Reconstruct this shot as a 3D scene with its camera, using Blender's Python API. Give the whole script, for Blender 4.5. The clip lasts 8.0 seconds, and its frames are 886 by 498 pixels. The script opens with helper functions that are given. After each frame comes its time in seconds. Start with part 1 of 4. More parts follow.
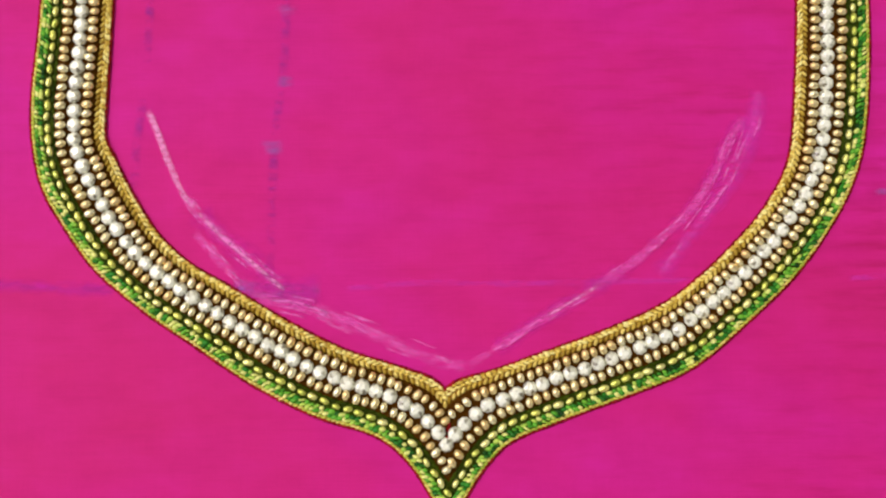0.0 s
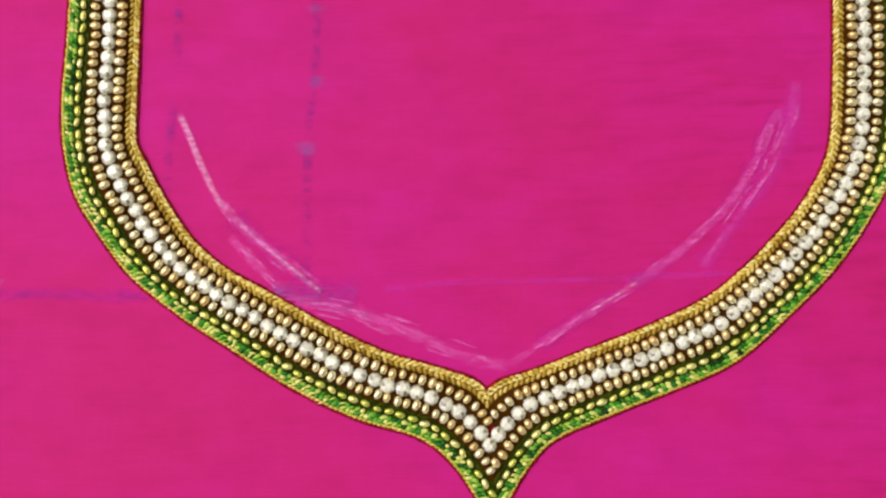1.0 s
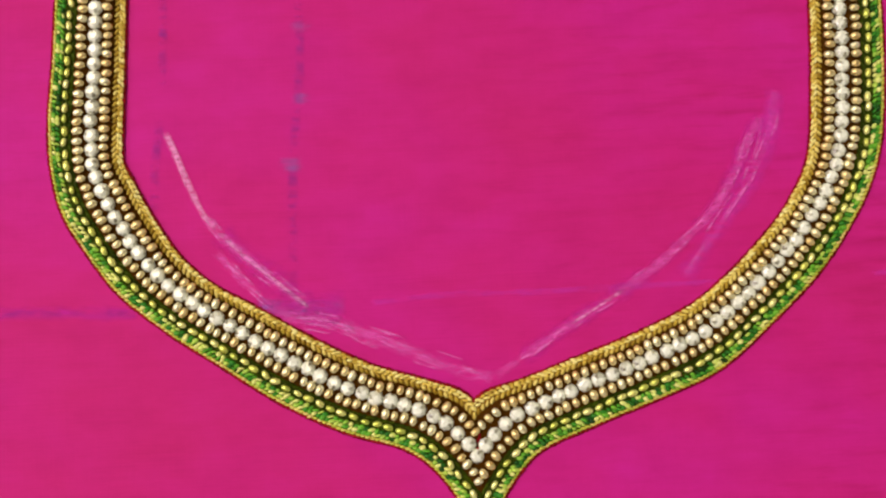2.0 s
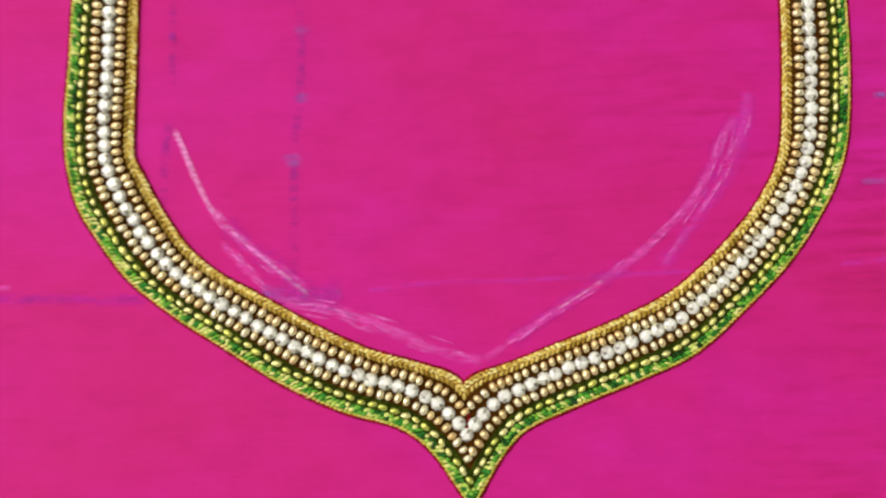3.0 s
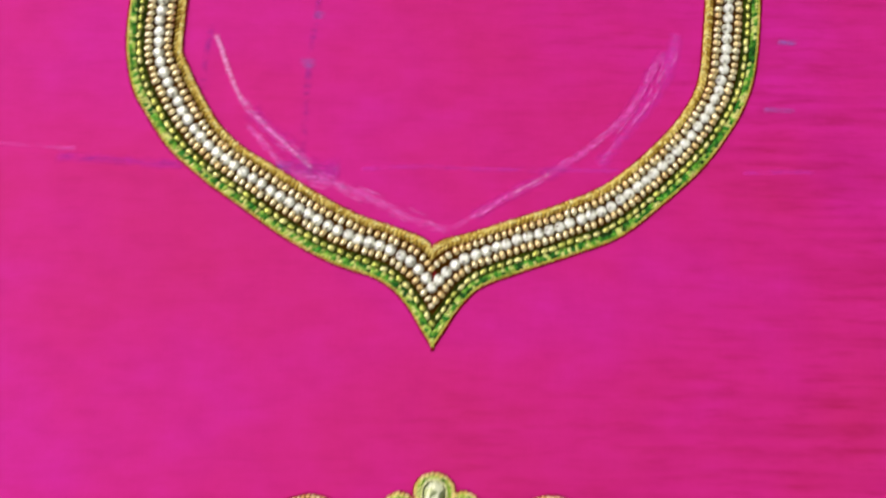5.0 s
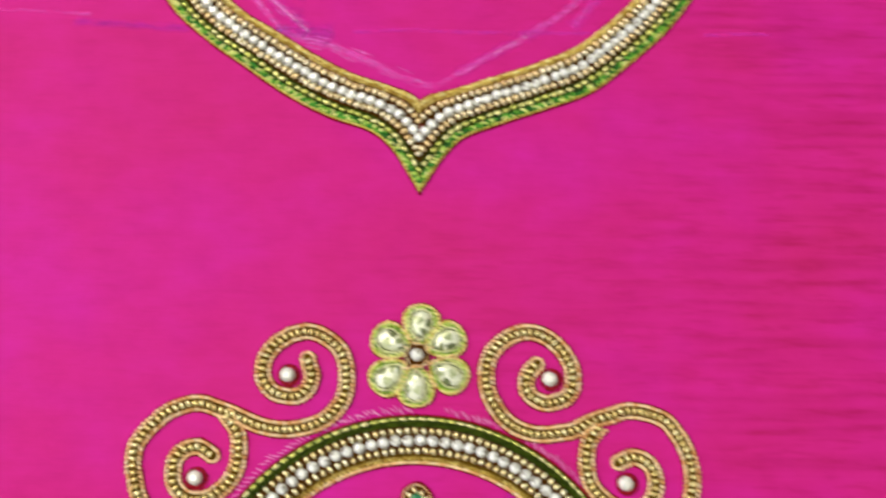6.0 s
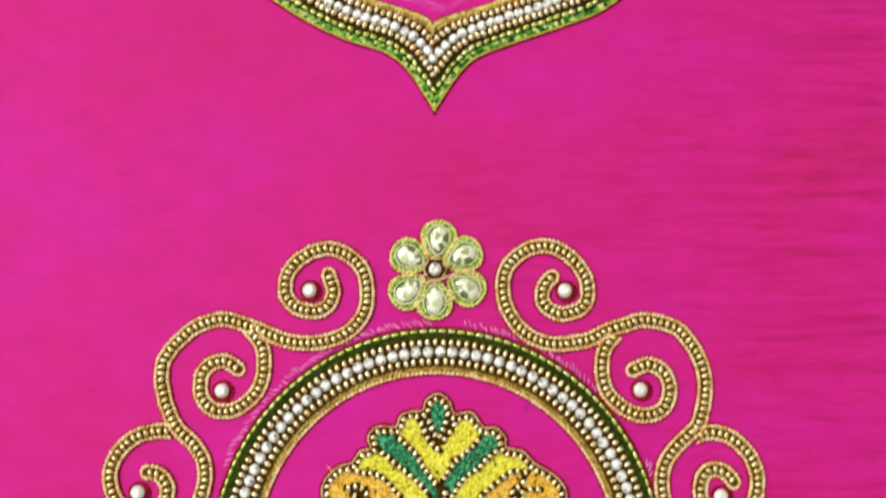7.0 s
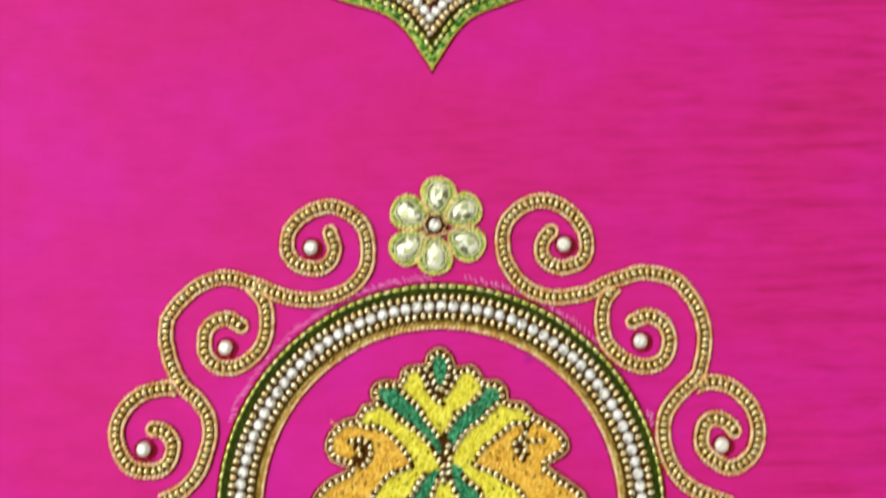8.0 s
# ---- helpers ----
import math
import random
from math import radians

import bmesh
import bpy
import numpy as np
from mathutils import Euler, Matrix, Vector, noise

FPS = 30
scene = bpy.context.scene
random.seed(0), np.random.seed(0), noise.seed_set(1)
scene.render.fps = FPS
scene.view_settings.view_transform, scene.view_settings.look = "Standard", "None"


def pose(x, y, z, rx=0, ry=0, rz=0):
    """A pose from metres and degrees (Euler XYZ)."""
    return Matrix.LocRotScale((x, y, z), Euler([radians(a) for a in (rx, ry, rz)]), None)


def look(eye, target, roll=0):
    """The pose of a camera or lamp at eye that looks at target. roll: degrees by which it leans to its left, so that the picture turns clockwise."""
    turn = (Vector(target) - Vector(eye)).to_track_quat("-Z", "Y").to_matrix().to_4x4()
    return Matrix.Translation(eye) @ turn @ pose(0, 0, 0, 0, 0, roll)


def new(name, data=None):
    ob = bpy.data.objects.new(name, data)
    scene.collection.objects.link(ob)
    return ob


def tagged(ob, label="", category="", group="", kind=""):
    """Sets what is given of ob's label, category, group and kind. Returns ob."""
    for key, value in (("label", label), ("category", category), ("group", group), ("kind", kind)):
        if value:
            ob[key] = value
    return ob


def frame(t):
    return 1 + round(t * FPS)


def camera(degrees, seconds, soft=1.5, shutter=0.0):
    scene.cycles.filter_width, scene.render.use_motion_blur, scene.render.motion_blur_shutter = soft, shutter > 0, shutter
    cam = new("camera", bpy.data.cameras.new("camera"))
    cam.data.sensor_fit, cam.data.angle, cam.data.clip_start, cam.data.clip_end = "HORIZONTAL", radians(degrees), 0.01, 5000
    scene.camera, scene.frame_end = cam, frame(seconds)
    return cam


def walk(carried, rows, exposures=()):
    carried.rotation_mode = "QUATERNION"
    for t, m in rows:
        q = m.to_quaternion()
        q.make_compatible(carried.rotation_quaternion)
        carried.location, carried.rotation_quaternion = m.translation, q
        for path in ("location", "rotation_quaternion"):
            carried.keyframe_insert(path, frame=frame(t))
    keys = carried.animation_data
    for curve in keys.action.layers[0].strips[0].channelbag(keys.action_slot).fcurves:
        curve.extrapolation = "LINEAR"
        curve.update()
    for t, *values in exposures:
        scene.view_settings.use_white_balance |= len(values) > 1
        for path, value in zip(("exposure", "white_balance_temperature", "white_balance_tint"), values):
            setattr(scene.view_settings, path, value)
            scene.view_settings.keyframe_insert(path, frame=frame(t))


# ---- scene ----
cam = camera(52.35, 8.0, soft=2.2, shutter=0.9)
# seconds, place in metres, turn in degrees
PATH = [
    (0, -0.00090, 0.03909, 0.17858, 4.519, -0.012, -0.546),
    (0.2, -0.00085, 0.03865, 0.17725, 4.964, 0.022, -0.992),
    (0.5, -0.00384, 0.03636, 0.17548, 5.818, -0.066, -1.387),
    (0.8, -0.00881, 0.03641, 0.17632, 5.433, 0.025, -1.671),
    (1, -0.00856, 0.03948, 0.17670, 4.418, 0.030, -1.817),
    (1.2, -0.00564, 0.03977, 0.17749, 4.628, -0.013, -2.175),
    (1.5, -0.00548, 0.03808, 0.17646, 5.334, -0.040, -2.378),
    (1.7, -0.00653, 0.04057, 0.17725, 4.828, 0.032, -2.648),
    (2.8, -0.00234, 0.03727, 0.18504, 5.075, 0.000, -2.830),
    (3, -0.00454, 0.03487, 0.18895, 5.652, -0.026, -2.588),
    (3.2, -0.00526, 0.03201, 0.19261, 6.153, 0.025, -2.283),
    (3.5, -0.00223, 0.02990, 0.19845, 5.965, 0.189, -1.818),
    (3.8, 0.00004, 0.02659, 0.20609, 6.544, 0.335, -1.533),
    (4, -0.00028, 0.02243, 0.21203, 6.279, -0.039, -0.926),
    (4.2, 0.00445, 0.01377, 0.21456, 7.157, -0.111, -0.286),
    (5.3, -0.00142, -0.01943, 0.23630, 8.045, -0.104, 1.401),
    (5.5, -0.00374, -0.03099, 0.23942, 7.914, 0.067, 1.471),
    (5.7, -0.00342, -0.04105, 0.24166, 8.041, -0.017, 1.610),
    (6, 0.00638, -0.05173, 0.24480, 8.253, -0.252, 1.047),
    (6.2, 0.01175, -0.05244, 0.24689, 7.312, -0.056, 0.529),
    (6.5, 0.00806, -0.05764, 0.24831, 6.965, -0.048, 0.153),
    (6.7, 0.00511, -0.06209, 0.24967, 6.767, 0.007, 0.149),
    (7, 0.00244, -0.06933, 0.24847, 6.855, -0.023, 0.139),
    (7.2, 0.00217, -0.07277, 0.24815, 6.558, -0.007, -0.013),
    (7.5, 0.00139, -0.07333, 0.25015, 6.824, -0.069, -0.265),
    (7.8, 0.00293, -0.07738, 0.24969, 7.336, -0.003, -0.484),
    (8, 0.00329, -0.08279, 0.24909, 7.084, 0.277, -0.674),
]
walk(cam, [(t, pose(x, y, z, rx, ry, rz)) for t, x, y, z, rx, ry, rz in PATH],
     [(0, -0.10, 7050, 10), (1.0, -0.16, 7200, 10), (1.5, -0.30, 8100, 10), (2.8, -0.12, 6850, 10), (4.0, -0.10, 6750, 10), (5.5, -0.04, 6550, 10), (8, 0.0, 6500, 10)])

import collections

from mathutils.geometry import delaunay_2d_cdt

MM = 0.001
U = 1.1 * MM  # unit of the medallion's work
rng = random.Random(7)

# ---- light ----
world = bpy.data.worlds.new("room_daylight")
scene.world = world
world.use_nodes = True
wn = world.node_tree.nodes
wl = world.node_tree.links
sky = wn.new("ShaderNodeTexSky")
sky.sky_type = "NISHITA"
sky.sun_disc = False
sky.sun_elevation = radians(63)
sky.sun_rotation = radians(-50)
soft = wn.new("ShaderNodeHueSaturation")
soft.inputs["Saturation"].default_value = 0.25
wl.new(sky.outputs["Color"], soft.inputs["Color"])
wl.new(soft.outputs["Color"], wn["Background"].inputs["Color"])
wn["Background"].inputs["Strength"].default_value = 0.12

sun = new("sun", bpy.data.lights.new("sun", "SUN"))
sun.data.energy = 1.6
sun.data.angle = radians(42)
sun.data.color = (1.0, 0.90, 0.73)
sun.matrix_basis = look((-0.42, 0.35, 1.1), (0, 0, 0))

# added cool fill lamp, near on the left, so the cloth turns bluer there
left_fill = new("cool_left_fill", bpy.data.lights.new("cool_left_fill", "AREA"))
left_fill.data.shape, left_fill.data.size, left_fill.data.size_y = "RECTANGLE", 0.5, 0.6
left_fill.data.energy = 4.2
left_fill.data.color = (0.73, 0.68, 1.0)
left_fill.matrix_basis = look((-0.62, 0.02, 0.50), (0.0, -0.02, 0))


# ---- materials ----
def nodes_of(name):
    m = bpy.data.materials.new(name)
    m.use_nodes = True
    nt = m.node_tree
    return m, nt, nt.nodes["Principled BSDF"]


def node(nt, kind, **inputs):
    n = nt.nodes.new(kind)
    for key, value in inputs.items():
        n.inputs[key.replace("_", " ")].default_value = value
    return n


def ramp(nt, source, stops):
    r = nt.nodes.new("ShaderNodeValToRGB")
    while len(r.color_ramp.elements) < len(stops):
        r.color_ramp.elements.new(0.5)
    for e, (p, c) in zip(r.color_ramp.elements, stops):
        e.position, e.color = p, (*c, 1)
    nt.links.new(source, r.inputs["Fac"])
    return r.outputs["Color"]


def coords(nt, scale, turn=0.0):
    tc = nt.nodes.new("ShaderNodeTexCoord")
    mp = nt.nodes.new("ShaderNodeMapping")
    mp.inputs["Scale"].default_value = scale
    mp.inputs["Rotation"].default_value = (0, 0, turn)
    nt.links.new(tc.outputs["Object"], mp.inputs["Vector"])
    return mp.outputs["Vector"]


def noise_on(nt, vector, scale, detail=3.0, rough=0.5):
    n = node(nt, "ShaderNodeTexNoise", Scale=scale, Detail=detail, Roughness=rough)
    nt.links.new(vector, n.inputs["Vector"])
    return n.outputs["Fac"]


def mix_color(nt, fac, a, b, blend="MIX"):
    m = nt.nodes.new("ShaderNodeMix")
    m.data_type, m.blend_type = "RGBA", blend
    for sock, v in ((m.inputs[0], fac), (m.inputs[6], a), (m.inputs[7], b)):
        if isinstance(v, (float, int)):
            sock.default_value = v
        elif isinstance(v, tuple):
            sock.default_value = (*v, 1)
        else:
            nt.links.new(v, sock)
    return m.outputs[2]


def math_of(nt, op, a, b):
    m = nt.nodes.new("ShaderNodeMath")
    m.operation = op
    for sock, v in zip(m.inputs, (a, b)):
        if isinstance(v, (float, int)):
            sock.default_value = v
        else:
            nt.links.new(v, sock)
    return m.outputs[0]


def bump(nt, bsdf, height, strength, distance):
    b = node(nt, "ShaderNodeBump", Strength=strength, Distance=distance)
    nt.links.new(height, b.inputs["Height"])
    nt.links.new(b.outputs["Normal"], bsdf.inputs["Normal"])


def silk_material():
    """Magenta raw silk: fine plain weave, long weft slubs, a slow drift of hue."""
    m, nt, b = nodes_of("magenta_raw_silk")
    slow = noise_on(nt, coords(nt, (1, 1.4, 1)), 13.0, 3.0, 0.55)
    hue = ramp(nt, slow, [(0.30, (0.562, 0.0156, 0.256)), (0.52, (0.558, 0.0156, 0.192)), (0.74, (0.534, 0.0170, 0.149))])
    slub = noise_on(nt, coords(nt, (62, 400, 1)), 1.0, 3.0, 0.6)
    slub_c = ramp(nt, slub, [(0.30, (0.72, 0.60, 0.45)), (0.49, (1, 1, 1)), (0.74, (1.04, 1.04, 1.08))])
    yarn = noise_on(nt, coords(nt, (90, 2600, 1)), 1.0, 2.0)
    warp = noise_on(nt, coords(nt, (2600, 90, 1)), 1.0, 2.0)
    yarn_c = ramp(nt, math_of(nt, "ADD", math_of(nt, "MULTIPLY", yarn, 0.6), math_of(nt, "MULTIPLY", warp, 0.4)),
                  [(0.3, (0.95, 0.94, 0.95)), (0.7, (1.03, 1.03, 1.03))])
    # the thick weft yarns crowd towards one selvedge
    place = nt.nodes.new("ShaderNodeSeparateXYZ")
    nt.links.new(coords(nt, (1, 1, 1)), place.inputs[0])
    where = math_of(nt, "ADD", noise_on(nt, coords(nt, (1, 1, 1)), 12.0, 1.0), math_of(nt, "MULTIPLY", place.outputs["X"], 2.8))
    c = mix_color(nt, ramp(nt, where, [(0.50, (0.12, 0.12, 0.12)), (0.80, (0.5, 0.5, 0.5))]), hue, slub_c, "MULTIPLY")
    c = mix_color(nt, 0.7, c, yarn_c, "MULTIPLY")
    # uneven dye, in cloudy patches a few millimetres wide
    cloud = noise_on(nt, coords(nt, (80, 130, 1)), 1.0, 4.0, 0.65)
    c = mix_color(nt, 0.8, c, ramp(nt, cloud, [(0.32, (0.93, 0.86, 0.90)), (0.5, (1, 1, 1)), (0.68, (1.04, 1.10, 1.12))]), "MULTIPLY")
    # straight thicker picks at steady distances across the loom
    pick = noise_on(nt, coords(nt, (14, 330, 1)), 1.0, 1.0, 0.4)
    c = mix_color(nt, ramp(nt, where, [(0.60, (0.0, 0.0, 0.0)), (0.86, (0.5, 0.5, 0.5))]), c, ramp(nt, pick, [(0.36, (0.82, 0.74, 0.70)), (0.50, (1, 1, 1)), (0.66, (1.05, 1.1, 1.12))]), "MULTIPLY")
    nt.links.new(c, b.inputs["Base Color"])
    b.inputs["Roughness"].default_value = 0.55
    b.inputs["Specular IOR Level"].default_value = 0.06
    b.inputs["Sheen Weight"].default_value = 0.02
    b.inputs["Sheen Roughness"].default_value = 0.4
    b.inputs["Sheen Tint"].default_value = (1.0, 0.35, 0.75, 1)
    h = math_of(nt, "ADD", math_of(nt, "MULTIPLY", yarn, 0.5), math_of(nt, "MULTIPLY", slub, 0.5))
    bump(nt, b, math_of(nt, "ADD", h, math_of(nt, "MULTIPLY", warp, 0.2)), 0.2, 0.0003)
    return m


def thread_material(name, stops, patch=None, rough=0.45, metallic=0.0, own=0.45, gloss=0.2):
    """Twisted thread: each stitch takes its own shade; patch adds a slow change along the work."""
    m, nt, b = nodes_of(name)
    geo = nt.nodes.new("ShaderNodeNewGeometry")
    pick = geo.outputs["Random Per Island"]
    if patch:
        slow = noise_on(nt, coords(nt, (1, 1, 1)), patch, 2.0)
        pick = math_of(nt, "ADD", math_of(nt, "MULTIPLY", pick, own), math_of(nt, "MULTIPLY", math_of(nt, "SUBTRACT", slow, 0.22), 1.0))
    c = ramp(nt, pick, stops)
    fibre = noise_on(nt, coords(nt, (1, 1, 1)), 2400.0, 2.0)
    c = mix_color(nt, 0.6, c, ramp(nt, fibre, [(0.3, (0.62, 0.6, 0.56)), (0.65, (1.1, 1.1, 1.1))]), "MULTIPLY")
    nt.links.new(c, b.inputs["Base Color"])
    b.inputs["Roughness"].default_value = rough
    b.inputs["Metallic"].default_value = metallic
    b.inputs["Specular IOR Level"].default_value = gloss
    bump(nt, b, fibre, 0.5, 0.0002)
    return m


def bead_material(name, stops, metallic, rough, spread=0.1):
    m, nt, b = nodes_of(name)
    info = nt.nodes.new("ShaderNodeObjectInfo")
    geo = nt.nodes.new("ShaderNodeNewGeometry")
    pick = math_of(nt, "FRACT", math_of(nt, "ADD", info.outputs["Random"], geo.outputs["Random Per Island"]), 0.0)
    c = ramp(nt, pick, stops)
    # brown mottle puts the beads' darker shading into their colour, and varies roughness
    mottle = noise_on(nt, coords(nt, (1, 1, 1)), 1500.0, 2.0)
    c = mix_color(nt, 0.65, c, ramp(nt, mottle, [(0.36, (0.55, 0.41, 0.20)), (0.56, (1, 1, 1))]), "MULTIPLY")
    nt.links.new(c, b.inputs["Base Color"])
    b.inputs["Metallic"].default_value = metallic
    nt.links.new(math_of(nt, "ADD", rough, math_of(nt, "MULTIPLY", mottle, spread)), b.inputs["Roughness"])
    return m


def stone_material(name, stops, metallic=0.1, rough=0.2, cells=1900.0):
    """Foil-backed cut glass: bright, with facet glints and dark facets painted as colour cells."""
    m, nt, b = nodes_of(name)
    info = nt.nodes.new("ShaderNodeObjectInfo")
    facet = nt.nodes.new("ShaderNodeNewGeometry")
    cell = nt.nodes.new("ShaderNodeTexVoronoi")
    cell.inputs["Scale"].default_value = cells
    nt.links.new(coords(nt, (1, 1, 1)), cell.inputs["Vector"])
    tone = math_of(nt, "ADD", math_of(nt, "MULTIPLY", cell.outputs["Color"], 0.82), math_of(nt, "MULTIPLY", info.outputs["Random"], 0.18))
    c = ramp(nt, tone, stops)
    nt.links.new(c, b.inputs["Base Color"])
    b.inputs["Metallic"].default_value = metallic
    b.inputs["Roughness"].default_value = rough
    b.inputs["Coat Weight"].default_value = 0.8
    b.inputs["Coat Roughness"].default_value = 0.05
    bump(nt, b, cell.outputs["Distance"], 0.35, 0.0003)
    return m


def chalk_material(name, color, cover, grain=900.0, patch=90.0, low=0.36):
    """A rubbed, patchy mark that lets the cloth show through."""
    m, nt, b = nodes_of(name)
    b.inputs["Base Color"].default_value = (*color, 1)
    b.inputs["Roughness"].default_value = 0.9
    b.inputs["Specular IOR Level"].default_value = 0.1
    fine = noise_on(nt, coords(nt, (0.45, 1.7, 1), 0.7), grain, 3.0, 0.7)
    slow = noise_on(nt, coords(nt, (1, 1, 1)), patch, 2.0)
    a = ramp(nt, math_of(nt, "ADD", math_of(nt, "MULTIPLY", fine, 0.6), math_of(nt, "MULTIPLY", slow, 0.4)),
             [(low, (0, 0, 0)), (low + 0.22, (cover, cover, cover))])
    # the mark thins out towards its two long edges
    at = nt.nodes.new("ShaderNodeAttribute")
    at.attribute_name = "cover"
    nt.links.new(math_of(nt, "MULTIPLY", a, at.outputs["Fac"]), b.inputs["Alpha"])
    return m


SILK = silk_material()
GOLD_THREAD = thread_material("antique_gold_thread", [(0.0, (0.50, 0.32, 0.04)), (0.4, (0.82, 0.64, 0.14)), (1.0, (0.94, 0.86, 0.34))], rough=0.35)
PEACH_THREAD = thread_material("peach_gold_thread", [(0.0, (0.72, 0.36, 0.11)), (0.4, (0.95, 0.62, 0.27)), (1.0, (0.98, 0.78, 0.44))], rough=0.4)
DULL_GOLD = thread_material("dull_olive_gold_thread", [(0.0, (0.30, 0.18, 0.014)), (0.5, (0.58, 0.41, 0.06)), (1.0, (0.84, 0.69, 0.20))], rough=0.4)
GREEN_THREAD = thread_material("variegated_green_thread", [(0.20, (0.006, 0.05, 0.006)), (0.46, (0.025, 0.24, 0.02)), (0.70, (0.15, 0.47, 0.04)), (0.88, (0.52, 0.71, 0.12)), (1.0, (0.80, 0.83, 0.26))], patch=120.0, own=0.85)
LIME_THREAD = thread_material("lime_edge_thread", [(0.1, (0.24, 0.42, 0.03)), (0.5, (0.64, 0.60, 0.09)), (0.9, (0.88, 0.66, 0.24))], patch=130.0)
DEEP_GREEN = thread_material("bottle_green_thread", [(0.0, (0.018, 0.032, 0.001)), (1.0, (0.05, 0.080, 0.003))], gloss=0.06)
# padding thread, its brown deepened to hold the shade between beads
BROWN_THREAD = thread_material("dark_brown_padding", [(0.0, (0.034, 0.011, 0.0008)), (1.0, (0.10, 0.036, 0.002))], rough=0.8, gloss=0.04)
OLIVE_THREAD = thread_material("dark_olive_padding", [(0.0, (0.055, 0.028, 0.0015)), (1.0, (0.145, 0.080, 0.004))], rough=0.8, gloss=0.04)
AMBER_THREAD = thread_material("amber_brown_padding", [(0.0, (0.17, 0.075, 0.006)), (1.0, (0.30, 0.15, 0.015))], rough=0.7)
# red for shade painted along the work's edges, and for the neckline knot
RED_SHADE_AND_KNOT = thread_material("dark_red_edge_shade_and_knot", [(0.0, (0.17, 0.006, 0.008)), (1.0, (0.34, 0.014, 0.022))], rough=0.8, gloss=0.04)
YELLOW_THREAD = thread_material("yellow_floss", [(0.0, (0.46, 0.38, 0.01)), (0.3, (0.80, 0.74, 0.03)), (1.0, (0.96, 0.95, 0.13))], rough=0.5)
ORANGE_THREAD = thread_material("orange_floss", [(0.0, (0.48, 0.22, 0.015)), (0.3, (0.82, 0.47, 0.03)), (1.0, (0.96, 0.70, 0.12))], rough=0.5)
EMERALD_THREAD = thread_material("emerald_floss", [(0.0, (0.003, 0.07, 0.025)), (0.5, (0.012, 0.22, 0.07)), (1.0, (0.12, 0.54, 0.25))], rough=0.5)
LEAF_THREAD = thread_material("leaf_green_thread", [(0.0, (0.02, 0.11, 0.006)), (0.25, (0.20, 0.42, 0.03)), (0.55, (0.52, 0.70, 0.09)), (1.0, (0.86, 0.88, 0.32))], rough=0.45)
PETAL_EDGE = thread_material("peach_lime_edge", [(0.0, (0.55, 0.46, 0.06)), (0.5, (0.86, 0.68, 0.20)), (1.0, (0.95, 0.76, 0.36))], rough=0.45)
PALE_THREAD = thread_material("pale_lime_thread", [(0.0, (0.62, 0.66, 0.25)), (1.0, (0.88, 0.88, 0.52))], rough=0.4)
PINK_THREAD = thread_material("pale_pink_tacking", [(0.0, (0.76, 0.14, 0.42)), (1.0, (0.84, 0.34, 0.58))], rough=0.7)
GOLD_BEAD = bead_material("gold_bead", [(0.0, (0.84, 0.63, 0.28)), (0.5, (0.96, 0.83, 0.45)), (1.0, (0.98, 0.93, 0.62))], 0.7, 0.18)
PALE_BEAD = bead_material("pale_gold_bead", [(0.0, (0.86, 0.70, 0.30)), (0.5, (0.97, 0.88, 0.44)), (1.0, (0.98, 0.95, 0.58))], 0.75, 0.2)
SCROLL_BEAD = bead_material("olive_gold_bead", [(0.0, (0.78, 0.62, 0.22)), (0.5, (0.94, 0.80, 0.30)), (1.0, (0.97, 0.92, 0.46))], 0.8, 0.22)
LIME_BEAD = bead_material("lime_cut_bead", [(0.0, (0.56, 0.66, 0.12)), (0.4, (0.84, 0.88, 0.20)), (1.0, (0.96, 0.96, 0.42))], 0.6, 0.18)
CLEAR_STONE = stone_material("clear_rhinestone", [(0.12, (0.24, 0.22, 0.15)), (0.30, (0.56, 0.57, 0.44)), (0.52, (0.90, 0.92, 0.77))], 0.1, 0.14, 1000.0)
KUNDAN_STONE = stone_material("foiled_teardrop_glass", [(0.20, (0.16, 0.20, 0.08)), (0.36, (0.53, 0.60, 0.27)), (0.60, (0.92, 0.95, 0.66))], 0.2, 0.16, 480.0)
PEARL = stone_material("iridescent_stone", [(0.1, (0.62, 0.72, 0.62)), (0.5, (0.88, 0.88, 0.68)), (0.9, (0.96, 0.93, 0.74))], 0.2, 0.15)
CHALK = chalk_material("pale_tailor_chalk", (0.96, 0.38, 0.72), 0.64, 700.0)
FAINT_CHALK = chalk_material("faint_rubbed_chalk", (0.92, 0.12, 0.56), 0.55, 650.0, 90.0, 0.40)
PINK_CHALK = chalk_material("pink_chalk_scratch", (0.96, 0.22, 0.68), 0.58, 700.0, 120.0, 0.38)
HAZE_CHALK = chalk_material("violet_chalk_haze", (0.70, 0.03, 0.40), 0.5, 500.0, 60.0, 0.36)
DIM_CHALK = chalk_material("nearly_rubbed_out_chalk", (0.76, 0.045, 0.50), 0.42, 600.0)
PEN = chalk_material("violet_marking_pen", (0.32, 0.035, 0.36), 0.52, 420.0, 230.0, 0.45)
DIM_PEN = chalk_material("faded_violet_smudge", (0.36, 0.03, 0.36), 0.34, 300.0, 160.0, 0.36)
BLUE_PEN = chalk_material("blue_grey_tick", (0.36, 0.14, 0.54), 0.55, 520.0, 160.0, 0.40)


# ---- shaping helpers ----
def thing(name, label, category, at=(0, 0, 0), group="", kind=""):
    e = new(name)
    e.location = at
    return tagged(e, label, category, group, kind)


def part(name, mesh, material, parent, label="", kind=""):
    if not mesh.materials:
        mesh.materials.append(material)
    ob = new(name, mesh)
    ob.parent = parent
    return tagged(ob, label, kind=kind)


